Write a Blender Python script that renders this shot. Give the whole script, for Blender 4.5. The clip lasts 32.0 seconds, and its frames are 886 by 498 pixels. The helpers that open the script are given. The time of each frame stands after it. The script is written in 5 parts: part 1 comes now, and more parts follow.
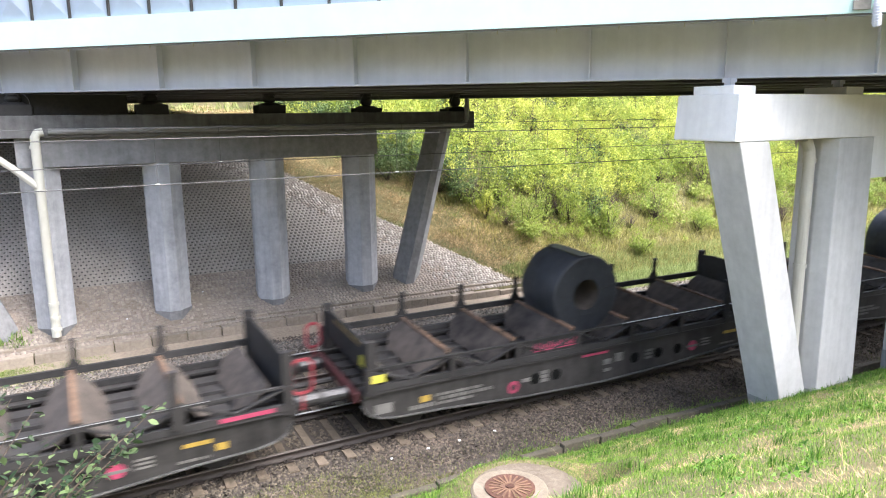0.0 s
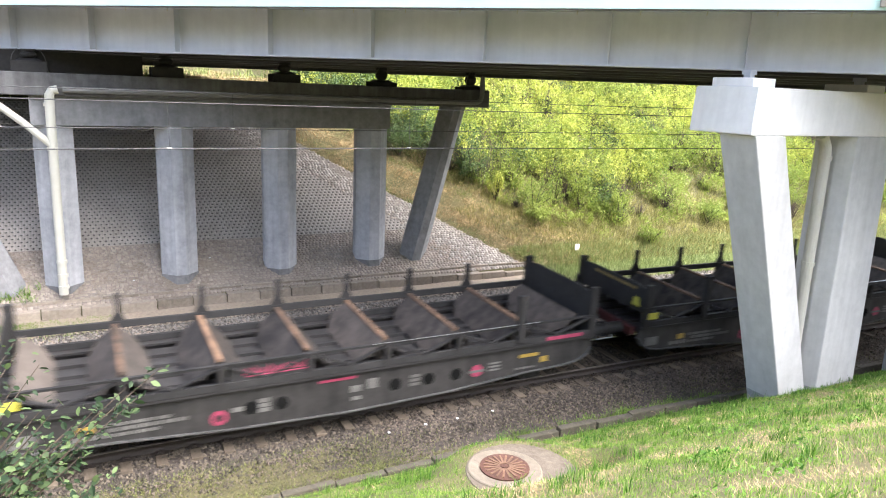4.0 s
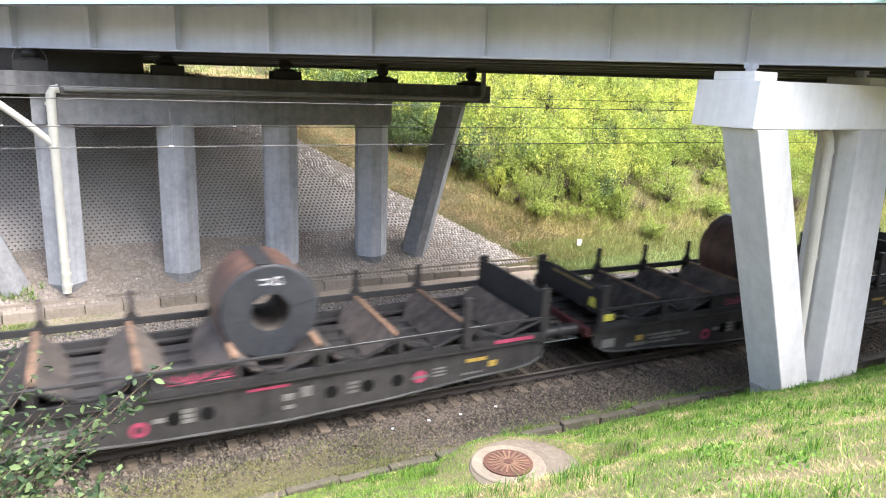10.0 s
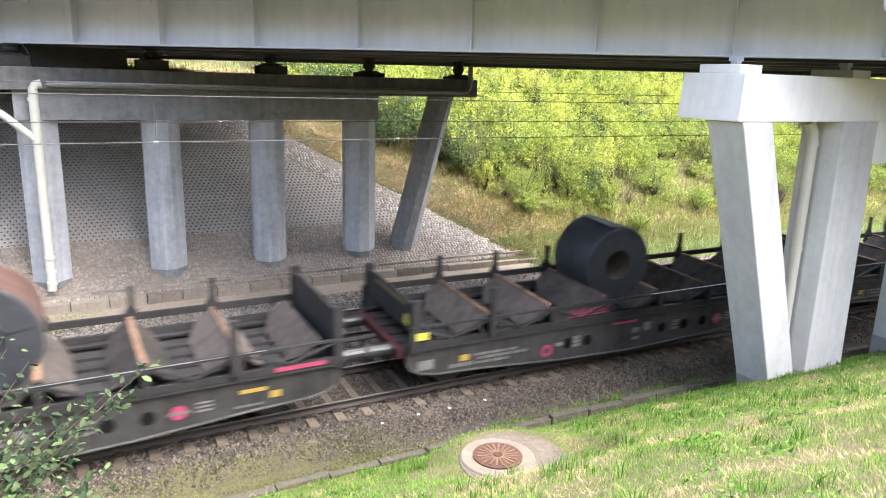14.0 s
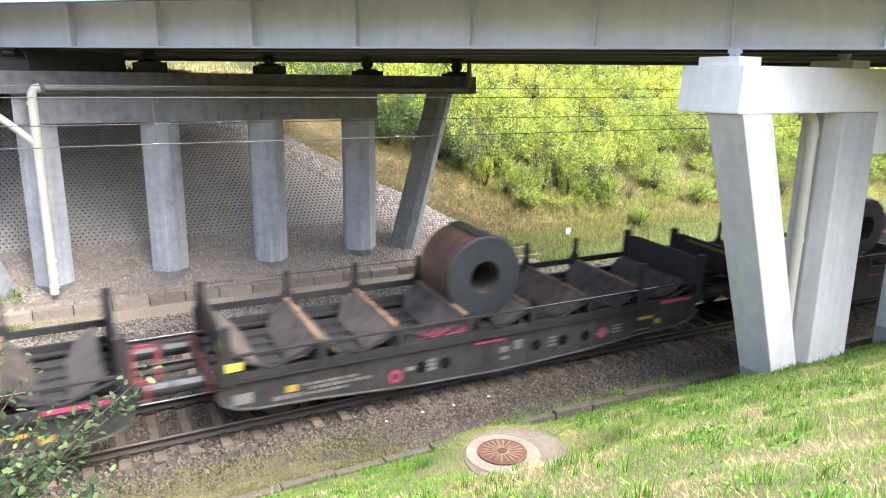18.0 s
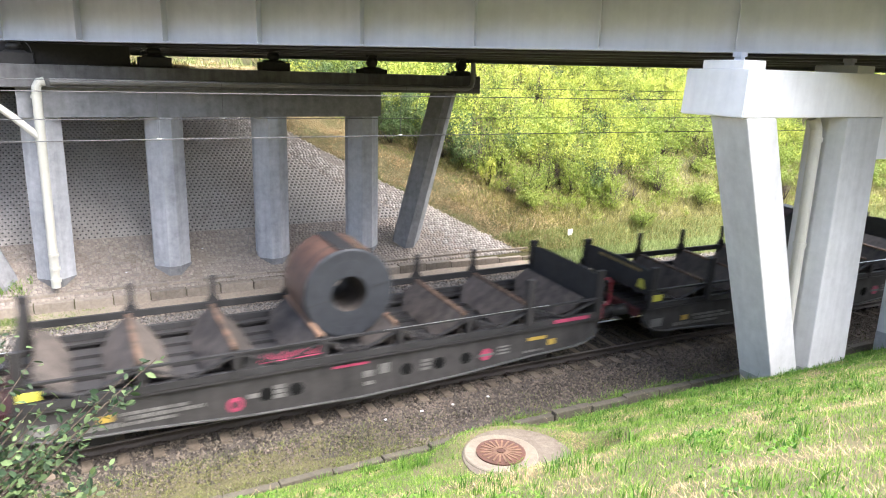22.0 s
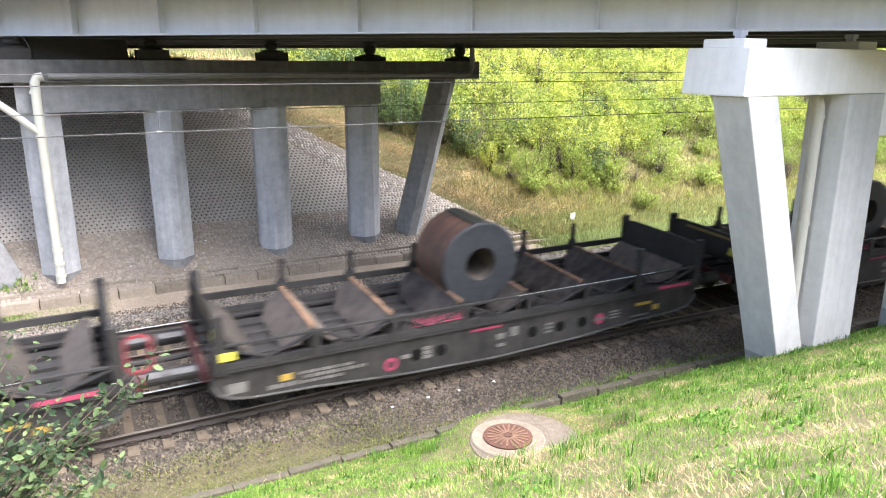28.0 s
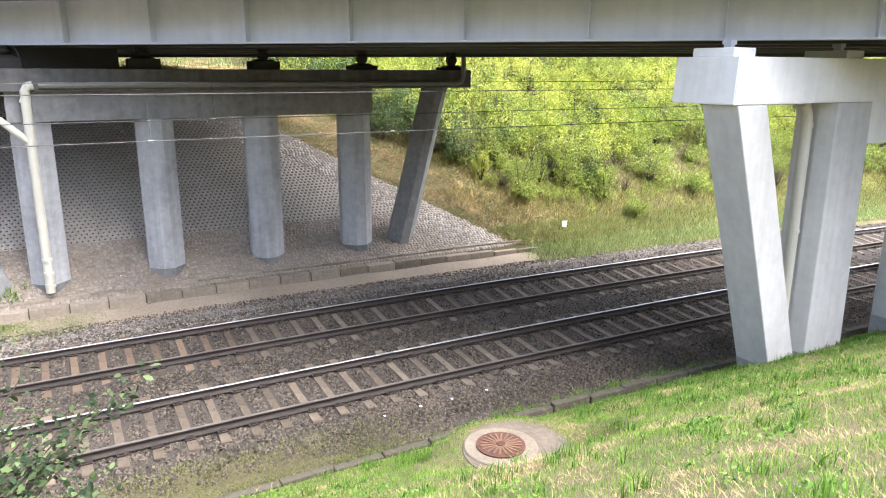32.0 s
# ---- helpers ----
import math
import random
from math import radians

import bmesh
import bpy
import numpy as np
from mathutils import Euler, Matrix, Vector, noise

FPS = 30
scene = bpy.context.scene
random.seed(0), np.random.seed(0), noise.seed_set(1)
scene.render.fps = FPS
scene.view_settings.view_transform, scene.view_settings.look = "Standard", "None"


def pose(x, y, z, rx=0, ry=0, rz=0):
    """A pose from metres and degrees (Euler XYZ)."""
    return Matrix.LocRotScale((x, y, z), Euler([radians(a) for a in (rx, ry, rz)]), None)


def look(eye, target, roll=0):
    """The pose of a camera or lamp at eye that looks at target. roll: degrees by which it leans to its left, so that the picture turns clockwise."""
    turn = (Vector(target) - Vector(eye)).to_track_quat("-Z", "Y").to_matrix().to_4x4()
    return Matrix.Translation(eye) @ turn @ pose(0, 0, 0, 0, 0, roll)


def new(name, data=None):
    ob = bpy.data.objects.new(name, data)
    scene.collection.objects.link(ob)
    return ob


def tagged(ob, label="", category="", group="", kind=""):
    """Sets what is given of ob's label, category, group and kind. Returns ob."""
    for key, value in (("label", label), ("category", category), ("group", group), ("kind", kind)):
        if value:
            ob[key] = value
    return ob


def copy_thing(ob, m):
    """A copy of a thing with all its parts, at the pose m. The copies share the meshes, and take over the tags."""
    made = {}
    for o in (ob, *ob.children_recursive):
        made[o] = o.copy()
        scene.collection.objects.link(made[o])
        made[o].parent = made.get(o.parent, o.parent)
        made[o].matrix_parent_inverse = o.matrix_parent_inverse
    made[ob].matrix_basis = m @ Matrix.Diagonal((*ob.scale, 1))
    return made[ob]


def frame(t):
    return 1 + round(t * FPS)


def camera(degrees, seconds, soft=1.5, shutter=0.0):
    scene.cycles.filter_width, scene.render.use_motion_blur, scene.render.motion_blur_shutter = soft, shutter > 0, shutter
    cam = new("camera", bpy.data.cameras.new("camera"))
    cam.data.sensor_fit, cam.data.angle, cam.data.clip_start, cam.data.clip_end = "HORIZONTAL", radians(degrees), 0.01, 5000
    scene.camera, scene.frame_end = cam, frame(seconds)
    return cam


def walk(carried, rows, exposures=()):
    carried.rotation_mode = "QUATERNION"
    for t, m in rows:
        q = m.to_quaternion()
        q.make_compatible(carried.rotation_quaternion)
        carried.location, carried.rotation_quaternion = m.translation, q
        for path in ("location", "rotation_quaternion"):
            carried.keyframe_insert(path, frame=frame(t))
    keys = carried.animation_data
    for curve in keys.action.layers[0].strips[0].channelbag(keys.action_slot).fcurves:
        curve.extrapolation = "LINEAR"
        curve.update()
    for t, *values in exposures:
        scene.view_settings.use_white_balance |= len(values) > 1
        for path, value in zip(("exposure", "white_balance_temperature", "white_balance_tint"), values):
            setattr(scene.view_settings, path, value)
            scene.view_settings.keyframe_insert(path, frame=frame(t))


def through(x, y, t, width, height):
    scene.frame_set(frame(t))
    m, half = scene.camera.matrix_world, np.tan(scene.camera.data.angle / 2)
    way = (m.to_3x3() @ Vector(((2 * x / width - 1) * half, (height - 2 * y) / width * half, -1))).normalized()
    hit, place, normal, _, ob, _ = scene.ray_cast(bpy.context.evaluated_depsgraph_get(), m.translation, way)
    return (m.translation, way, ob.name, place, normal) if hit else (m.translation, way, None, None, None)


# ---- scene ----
# --- plan: metres; the near track's centre line is v = 0, s runs along it, rail top is z = 0 ---
EYE = Vector((-0.488, -13.767, 6.663))
CURV = 0.0029877
BEND = 60.0
TRACK2 = 3.982


def heading(yaw, pitch, roll):
    a, b = radians(yaw), radians(pitch)
    way = Vector((math.sin(a) * math.cos(b), math.cos(a) * math.cos(b), -math.sin(b)))
    return look(EYE, EYE + way, -roll)


cam = camera(64.47, 32.0, soft=1.1, shutter=0.3)
walk(cam, [(t, heading(a, b, c)) for t, a, b, c in (
    (0, 28.64, 11.13, 0.54), (0.5, 28.71, 11.38, -0.34), (1, 28.84, 11.54, -1.74), (1.5, 28.45, 11.61, -2.46),
    (2, 28.16, 11.64, -2.15), (2.5, 28.06, 11.84, -2.25), (3, 28.11, 12.26, -2.44), (3.5, 28.11, 12.62, -2.48),
    (5.5, 27.90, 13.25, -1.92), (6, 27.88, 13.18, -1.94), (6.5, 27.84, 13.01, -1.89), (7, 27.77, 12.91, -1.79),
    (7.5, 27.71, 13.03, -2.10), (8, 27.66, 13.14, -2.18), (8.5, 27.63, 13.13, -2.10), (9, 27.60, 13.06, -1.82),
    (9.5, 27.70, 13.12, -1.82), (10, 27.89, 13.21, -1.95), (10.5, 27.99, 13.19, -1.97), (11, 28.08, 13.16, -1.91),
    (11.5, 28.06, 13.23, -1.64), (12, 28.20, 13.37, -1.20), (12.5, 28.46, 13.51, -1.29), (13, 28.66, 13.66, -1.74),
    (13.5, 28.82, 13.70, -1.89), (14, 28.90, 13.65, -1.74), (14.5, 29.01, 13.64, -1.37), (16.5, 28.88, 13.66, -0.90),
    (17, 28.72, 13.67, -0.80), (17.5, 28.71, 13.75, -0.84), (18, 28.79, 13.87, -0.79), (18.5, 28.94, 14.01, -0.74),
    (19, 29.03, 14.09, -0.77), (19.5, 29.06, 14.00, -0.79), (20, 29.15, 13.85, -1.11), (20.5, 29.15, 13.78, -1.42),
    (21, 29.05, 13.80, -1.63), (21.5, 28.85, 13.85, -1.70), (22, 28.66, 13.93, -1.61), (22.5, 28.57, 13.98, -1.23),
    (23, 28.62, 14.08, -0.88), (23.5, 28.71, 14.24, -0.87), (24, 28.83, 14.37, -1.05), (24.5, 28.87, 14.37, -1.06),
    (25, 28.83, 14.42, -0.88), (25.5, 28.76, 14.49, -0.74), (27.5, 28.45, 14.89, -0.20), (28, 28.43, 15.02, -0.26),
    (28.5, 28.51, 15.19, -0.30), (29, 28.67, 15.25, 0.07), (29.5, 28.79, 15.16, 0.12), (30, 28.86, 14.91, 0.12),
    (30.5, 29.00, 14.73, 0.07), (31, 29.09, 14.61, 0.07), (31.5, 29.17, 14.45, -0.16), (32, 29.09, 14.34, -0.25),
)], [(0.0, 2.76, 6290, 14), (9.0, 2.78, 6290, 14), (14.0, 2.82, 6290, 14), (21.0, 2.86, 6290, 14), (28.0, 2.88, 6290, 14), (30.5, 2.87, 6290, 14), (32.0, 2.66, 6290, 14)])

# --- light: bright, thinly overcast day ---
world = bpy.data.worlds.new("sky")
scene.world = world
world.use_nodes = True
wn = world.node_tree
sky = wn.nodes.new("ShaderNodeTexSky")
sky.sky_type, sky.sun_disc = "NISHITA", False
sky.sun_elevation, sky.sun_rotation = radians(52), radians(128)
sky.air_density, sky.dust_density = 1.0, 5.0
veil = wn.nodes.new("ShaderNodeHueSaturation")
veil.inputs["Saturation"].default_value = 0.8
wn.links.new(sky.outputs["Color"], veil.inputs["Color"])
wn.links.new(veil.outputs["Color"], wn.nodes["Background"].inputs["Color"])
wn.nodes["Background"].inputs["Strength"].default_value = 0.12
sun = new("sun", bpy.data.lights.new("sun", "SUN"))
sun.data.energy, sun.data.angle, sun.data.color = 1.75, radians(77), (0.99, 0.985, 0.945)
sun.matrix_world = look((23.6, -18.5, 38.5), (0, 0, 0))


# --- materials ---
def rgb(c):
    return (c[0], c[1], c[2], 1.0)


def surface(name, dark, light, rough=0.8, grain=6.0, stain=0.6, bump=0.15, metal=0.0, island=0.0, each=0.0, spec=0.4, streak=0.0):
    """A surface that varies at two scales between two colours; island and each vary it piece by piece."""
    m = bpy.data.materials.new(name)
    m.use_nodes = True
    nt = m.node_tree
    n, lk = nt.nodes, nt.links
    bs = n["Principled BSDF"]
    co = n.new("ShaderNodeTexCoord")
    n1 = n.new("ShaderNodeTexNoise")
    n1.inputs["Scale"].default_value, n1.inputs["Detail"].default_value = grain, 8
    n1.inputs["Roughness"].default_value = 0.65
    n2 = n.new("ShaderNodeTexNoise")
    n2.inputs["Scale"].default_value, n2.inputs["Detail"].default_value = stain, 4
    for k in (n1, n2):
        lk.new(co.outputs["Object"], k.inputs["Vector"])
    mix = n.new("ShaderNodeMath")
    mix.operation = "MULTIPLY_ADD"
    mix.inputs[1].default_value, mix.inputs[2].default_value = 0.55, 0.0
    lk.new(n1.outputs["Fac"], mix.inputs[0])
    add = n.new("ShaderNodeMath")
    add.operation = "MULTIPLY_ADD"
    add.inputs[1].default_value = 0.45
    lk.new(n2.outputs["Fac"], add.inputs[0])
    lk.new(mix.outputs[0], add.inputs[2])
    last = add.outputs[0]
    if streak:
        run = n.new("ShaderNodeMapping")
        run.inputs["Scale"].default_value = (3.2, 3.2, 0.16)
        lk.new(co.outputs["Object"], run.inputs["Vector"])
        n3 = n.new("ShaderNodeTexNoise")
        n3.inputs["Scale"].default_value, n3.inputs["Detail"].default_value = 1.6, 5
        lk.new(run.outputs[0], n3.inputs["Vector"])
        drip = n.new("ShaderNodeMath")
        drip.operation = "MULTIPLY_ADD"
        drip.inputs[1].default_value = streak
        lk.new(n3.outputs["Fac"], drip.inputs[0])
        low = n.new("ShaderNodeMath")
        low.operation = "SUBTRACT"
        low.inputs[1].default_value = streak / 2
        lk.new(last, low.inputs[0])
        lk.new(low.outputs[0], drip.inputs[2])
        last = drip.outputs[0]
    for amount, node, out in ((island, "ShaderNodeNewGeometry", "Random Per Island"), (each, "ShaderNodeObjectInfo", "Random")):
        if amount:
            src = n.new(node)
            more = n.new("ShaderNodeMath")
            more.operation = "MULTIPLY_ADD"
            more.inputs[1].default_value = amount
            lk.new(src.outputs[out], more.inputs[0])
            off = n.new("ShaderNodeMath")
            off.operation = "SUBTRACT"
            off.inputs[1].default_value = amount / 2
            lk.new(last, off.inputs[0])
            lk.new(off.outputs[0], more.inputs[2])
            last = more.outputs[0]
    ramp = n.new("ShaderNodeValToRGB")
    ramp.color_ramp.elements[0].position, ramp.color_ramp.elements[0].color = 0.28, rgb(dark)
    ramp.color_ramp.elements[1].position, ramp.color_ramp.elements[1].color = 0.72, rgb(light)
    lk.new(last, ramp.inputs[0])
    lk.new(ramp.outputs[0], bs.inputs["Base Color"])
    bs.inputs["Roughness"].default_value, bs.inputs["Metallic"].default_value = rough, metal
    bs.inputs["Specular IOR Level"].default_value = spec
    if bump:
        bp = n.new("ShaderNodeBump")
        bp.inputs["Strength"].default_value, bp.inputs["Distance"].default_value = min(1.0, bump * 3), 0.02
        lk.new(n1.outputs["Fac"], bp.inputs["Height"])
        lk.new(bp.outputs[0], bs.inputs["Normal"])
    return m


# light on cap, legs and far columns is put into separate concrete tones
LIT_CONCRETE = surface("lit_concrete", (0.74, 0.74, 0.73), (0.88, 0.88, 0.868), 0.85, 5, 0.5, 0.04, streak=0.5)
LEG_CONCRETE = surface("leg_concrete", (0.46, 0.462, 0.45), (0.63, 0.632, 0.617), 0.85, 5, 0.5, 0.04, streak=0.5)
FOOT_PALE = surface("leg_foot_concrete", (0.24, 0.243, 0.245), (0.40, 0.403, 0.405), 0.88, 8, 1.0, 0.12)
CONCRETE = surface("concrete", (0.26, 0.267, 0.277), (0.51, 0.52, 0.535), 0.85, 5, 0.7, 0.06, streak=0.4)
CONCRETE_OLD = surface("old_concrete", (0.16, 0.15, 0.13), (0.42, 0.39, 0.34), 0.9, 9, 1.2, 0.2)
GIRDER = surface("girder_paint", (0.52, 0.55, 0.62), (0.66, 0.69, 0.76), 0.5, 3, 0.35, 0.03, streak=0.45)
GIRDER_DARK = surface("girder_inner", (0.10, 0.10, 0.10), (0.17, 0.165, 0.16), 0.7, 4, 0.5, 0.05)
MINT = surface("mint_fascia", (0.50, 0.70, 0.65), (0.59, 0.78, 0.73), 0.6, 2, 0.3, 0.02)
NOISE_WALL = surface("barrier_panel", (0.30, 0.355, 0.43), (0.40, 0.46, 0.54), 0.5, 2, 0.4, 0.02)
# near-black base colour carries the shade under the deck, parapet beam included
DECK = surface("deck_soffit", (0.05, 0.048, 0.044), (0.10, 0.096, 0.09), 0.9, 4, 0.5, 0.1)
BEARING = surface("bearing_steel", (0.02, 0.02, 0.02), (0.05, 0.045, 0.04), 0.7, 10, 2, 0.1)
PIPE = surface("drainpipe_plastic", (0.46, 0.45, 0.38), (0.58, 0.57, 0.5), 0.5, 3, 0.8, 0.02)
PIPE_DARK = surface("grey_pipe", (0.16, 0.16, 0.15), (0.27, 0.265, 0.25), 0.5, 3, 0.8, 0.02)
GROUND = surface("turf", (0.04, 0.055, 0.015), (0.155, 0.122, 0.062), 0.95, 9, 0.9, 0.5)
PAVING = surface("paving_bed", (0.15, 0.128, 0.107), (0.30, 0.262, 0.224), 0.9, 14, 0.5, 0.3)
BALLAST = surface("ballast_bed", (0.026, 0.021, 0.0175), (0.07, 0.057, 0.047), 0.9, 22, 0.8, 0.9)
STONE = surface("ballast_stone", (0.025, 0.0205, 0.0152), (0.110, 0.091, 0.068), 0.85, 14, 0.45, 0.2, island=0.7)
STONE_PALE = surface("pale_ballast", (0.065, 0.057, 0.048), (0.27, 0.243, 0.21), 0.85, 14, 0.45, 0.2, island=0.5)
SAND = surface("sandy_strip", (0.19, 0.152, 0.113), (0.41, 0.332, 0.252), 0.95, 12, 0.5, 0.3)
STONE_DUSTY = surface("dusty_ballast", (0.038, 0.03, 0.0245), (0.142, 0.113, 0.09), 0.88, 14, 0.45, 0.2, island=0.4)
SLEEPER = surface("sleeper_concrete", (0.066, 0.052, 0.037), (0.165, 0.133, 0.097), 0.9, 10, 1.5, 0.2, each=0.35)
SLEEPER_RUST = surface("rust_stained_sleeper", (0.063, 0.046, 0.031), (0.155, 0.110, 0.073), 0.9, 10, 1.5, 0.2, each=0.35)
RAIL = surface("rail_rust", (0.012, 0.009, 0.008), (0.035, 0.026, 0.021), 0.7, 20, 1, 0.1)
RAILHEAD = surface("rail_steel", (0.42, 0.42, 0.43), (0.58, 0.58, 0.59), 0.36, 20, 1, 0.0, metal=0.85)
RAILHEAD_DULL = surface("dull_rail_steel", (0.085, 0.073, 0.064), (0.17, 0.15, 0.135), 0.6, 20, 1, 0.0, metal=0.3)
FOOT = surface("foot_concrete", (0.11, 0.11, 0.11), (0.27, 0.268, 0.265), 0.9, 8, 1.0, 0.15)
WALL_SLAB = surface("dirty_slab", (0.14, 0.117, 0.09), (0.345, 0.292, 0.232), 0.92, 9, 1.2, 0.25, each=0.25)
# pier concrete again, greyed to carry the deck's shade on beam and raked legs
BEAM_GREY = surface("shade_grey_concrete", (0.13, 0.13, 0.132), (0.33, 0.33, 0.334), 0.88, 5, 0.4, 0.06, streak=0.25)
COIL = surface("mill_scale_steel", (0.013, 0.015, 0.018), (0.042, 0.046, 0.053), 0.55, 5, 0.9, 0.05, spec=0.3)
COIL_RUST = surface("rusty_coil_steel", (0.022, 0.015, 0.014), (0.135, 0.076, 0.056), 0.42, 4, 0.8, 0.05)
STRAP = surface("steel_strap", (0.010, 0.011, 0.013), (0.026, 0.028, 0.031), 0.5, 8, 1, 0.0)
WAGON = surface("wagon_grey", (0.010, 0.0098, 0.0099), (0.036, 0.0352, 0.0356), 0.7, 5, 0.8, 0.1, each=0.15, spec=0.25)
SILL = surface("grimy_sill", (0.012, 0.0113, 0.011), (0.046, 0.0435, 0.042), 0.72, 4, 0.7, 0.1, each=0.15, spec=0.25, streak=0.5)
WAGON_DARK = surface("wagon_black", (0.010, 0.0094, 0.0095), (0.027, 0.0255, 0.0255), 0.7, 6, 0.9, 0.1)
LIP = surface("lit_lip_steel", (0.025, 0.025, 0.025), (0.085, 0.084, 0.082), 0.6, 7, 1.2, 0.1)
CHALK = surface("chalk", (0.10, 0.10, 0.105), (0.62, 0.63, 0.65), 0.9, 14, 3, 0.0)
SADDLE = surface("saddle_plate", (0.014, 0.012, 0.011), (0.092, 0.077, 0.066), 0.75, 4, 0.9, 0.15, each=0.3, streak=0.6)
TIMBER = surface("saddle_timber", (0.035, 0.023, 0.016), (0.215, 0.128, 0.078), 0.85, 5, 1.8, 0.2, each=0.3)
EDGE_GLINT = surface("worn_glint_steel", (0.35, 0.35, 0.36), (0.6, 0.6, 0.61), 0.35, 9, 1, 0.05, metal=0.8)
YELLOW = surface("yellow_paint", (0.30, 0.285, 0.03), (0.48, 0.45, 0.08), 0.6, 6, 1, 0.0)
AMBER = surface("amber_paint", (0.20, 0.135, 0.025), (0.36, 0.25, 0.05), 0.6, 6, 1, 0.0)
OCHRE = surface("worn_ochre_paint", (0.09, 0.062, 0.022), (0.23, 0.165, 0.06), 0.7, 6, 1.5, 0.0)
PINK = surface("pink_paint", (0.16, 0.02, 0.045), (0.34, 0.045, 0.10), 0.7, 6, 1, 0.0)
RED = surface("red_paint", (0.03, 0.009, 0.0095), (0.085, 0.021, 0.023), 0.7, 6, 1, 0.0)
WHITE = surface("white_marking", (0.04, 0.038, 0.036), (0.165, 0.162, 0.153), 0.7, 7, 2, 0.0)
HOOP = surface("faded_red_paint", (0.10, 0.014, 0.02), (0.24, 0.036, 0.048), 0.65, 6, 1, 0.0)
MOSS_BED = surface("mossy_soil", (0.030, 0.027, 0.016), (0.11, 0.098, 0.042), 0.95, 16, 1.1, 0.5)
SIGN = surface("sign_white", (0.72, 0.72, 0.72), (0.85, 0.85, 0.85), 0.6, 3, 1, 0.0)
BLACK = surface("hole_black", (0.006, 0.006, 0.006), (0.012, 0.012, 0.012), 0.9, 3, 1, 0.0, spec=0.0)
IRON = surface("rusty_iron", (0.03, 0.013, 0.009), (0.105, 0.045, 0.028), 0.8, 12, 2, 0.25)
DUSTED = surface("straw_dusted_iron", (0.06, 0.03, 0.02), (0.19, 0.115, 0.072), 0.85, 14, 4, 0.2)
SLAB = surface("manhole_concrete", (0.06, 0.049, 0.036), (0.155, 0.129, 0.098), 0.9, 12, 2, 0.25)
WIRE = surface("copper_wire", (0.03, 0.03, 0.03), (0.07, 0.07, 0.07), 0.6, 3, 1, 0.0)
KERB = surface("mossy_kerb", (0.026, 0.024, 0.017), (0.125, 0.11, 0.08), 0.95, 9, 1.4, 0.3)
BUFFER = surface("buffer_steel", (0.02, 0.02, 0.021), (0.06, 0.06, 0.062), 0.33, 9, 1, 0.05, metal=0.5)
RING = surface("ring_concrete", (0.10, 0.083, 0.062), (0.21, 0.178, 0.136), 0.9, 12, 2, 0.25)
# stained concrete, taken darker still for the shade beneath the bridge
SHELF = surface("stained_shaded_concrete", (0.06, 0.058, 0.056), (0.18, 0.177, 0.173), 0.9, 5, 0.5, 0.1, streak=0.6)
BARK = surface("bark", (0.025, 0.019, 0.013), (0.075, 0.055, 0.038), 0.9, 12, 2, 0.3)


def leafy(name, dark, light, island=0.9, through=0.35, grain=0.35):
    m = surface(name, dark, light, 0.6, grain, 0.12, 0.0, island=island, spec=0.25)
    nt = m.node_tree
    bs = nt.nodes["Principled BSDF"]
    ramp = [k for k in nt.nodes if k.type == "VALTORGB"][0]
    tr = nt.nodes.new("ShaderNodeBsdfTranslucent")
    mx = nt.nodes.new("ShaderNodeMixShader")
    mx.inputs[0].default_value = through
    nt.links.new(ramp.outputs[0], tr.inputs["Color"])
    nt.links.new(bs.outputs[0], mx.inputs[1])
    nt.links.new(tr.outputs[0], mx.inputs[2])
    nt.links.new(mx.outputs[0], nt.nodes["Material Output"].inputs["Surface"])
    return m


LEAF_LIME = leafy("lime_leaf", (0.255, 0.305, 0.044), (0.555, 0.585, 0.13), through=0.45, island=0.4, grain=0.7)
LEAF_GREEN = leafy("green_leaf", (0.125, 0.19, 0.025), (0.335, 0.40, 0.075), island=0.4, grain=0.7)
LEAF_DARK = leafy("dark_leaf", (0.04, 0.08, 0.028), (0.14, 0.20, 0.06), island=0.4, grain=0.7)
LEAF_NEAR = leafy("bush_leaf", (0.016, 0.034, 0.013), (0.10, 0.145, 0.056), through=0.25)
GRASS = leafy("fresh_grass", (0.075, 0.165, 0.02), (0.245, 0.385, 0.07))
GRASS_DEEP = leafy("deep_green_grass", (0.04, 0.115, 0.014), (0.15, 0.29, 0.042))
GRASS_DRY = leafy("dry_grass", (0.185, 0.137, 0.064), (0.48, 0.375, 0.20), through=0.2)
STRAW = leafy("bleached_straw", (0.36, 0.265, 0.138), (0.77, 0.62, 0.385), through=0.2)
LEAF_OLIVE = leafy("olive_leaf", (0.12, 0.19, 0.03), (0.34, 0.40, 0.09), island=0.4, grain=0.7)
GRASS_PALE = leafy("pale_green_grass", (0.135, 0.185, 0.048), (0.32, 0.375, 0.13), through=0.25)
GRASS_MIX = leafy("tall_pale_grass", (0.17, 0.175, 0.054), (0.46, 0.425, 0.18), through=0.25)


# --- mesh helpers ---
def part(name, bm, material, parent=None, label=""):
    me = bpy.data.meshes.new(name)
    bm.normal_update()
    bm.to_mesh(me)
    bm.free()
    me.materials.append(material)
    ob = new(name, me)
    ob.parent = parent
    return tagged(ob, label)


def shared(name, me, m, parent=None):
    ob = new(name, me)
    ob.parent = parent
    ob.matrix_basis = m
    return ob


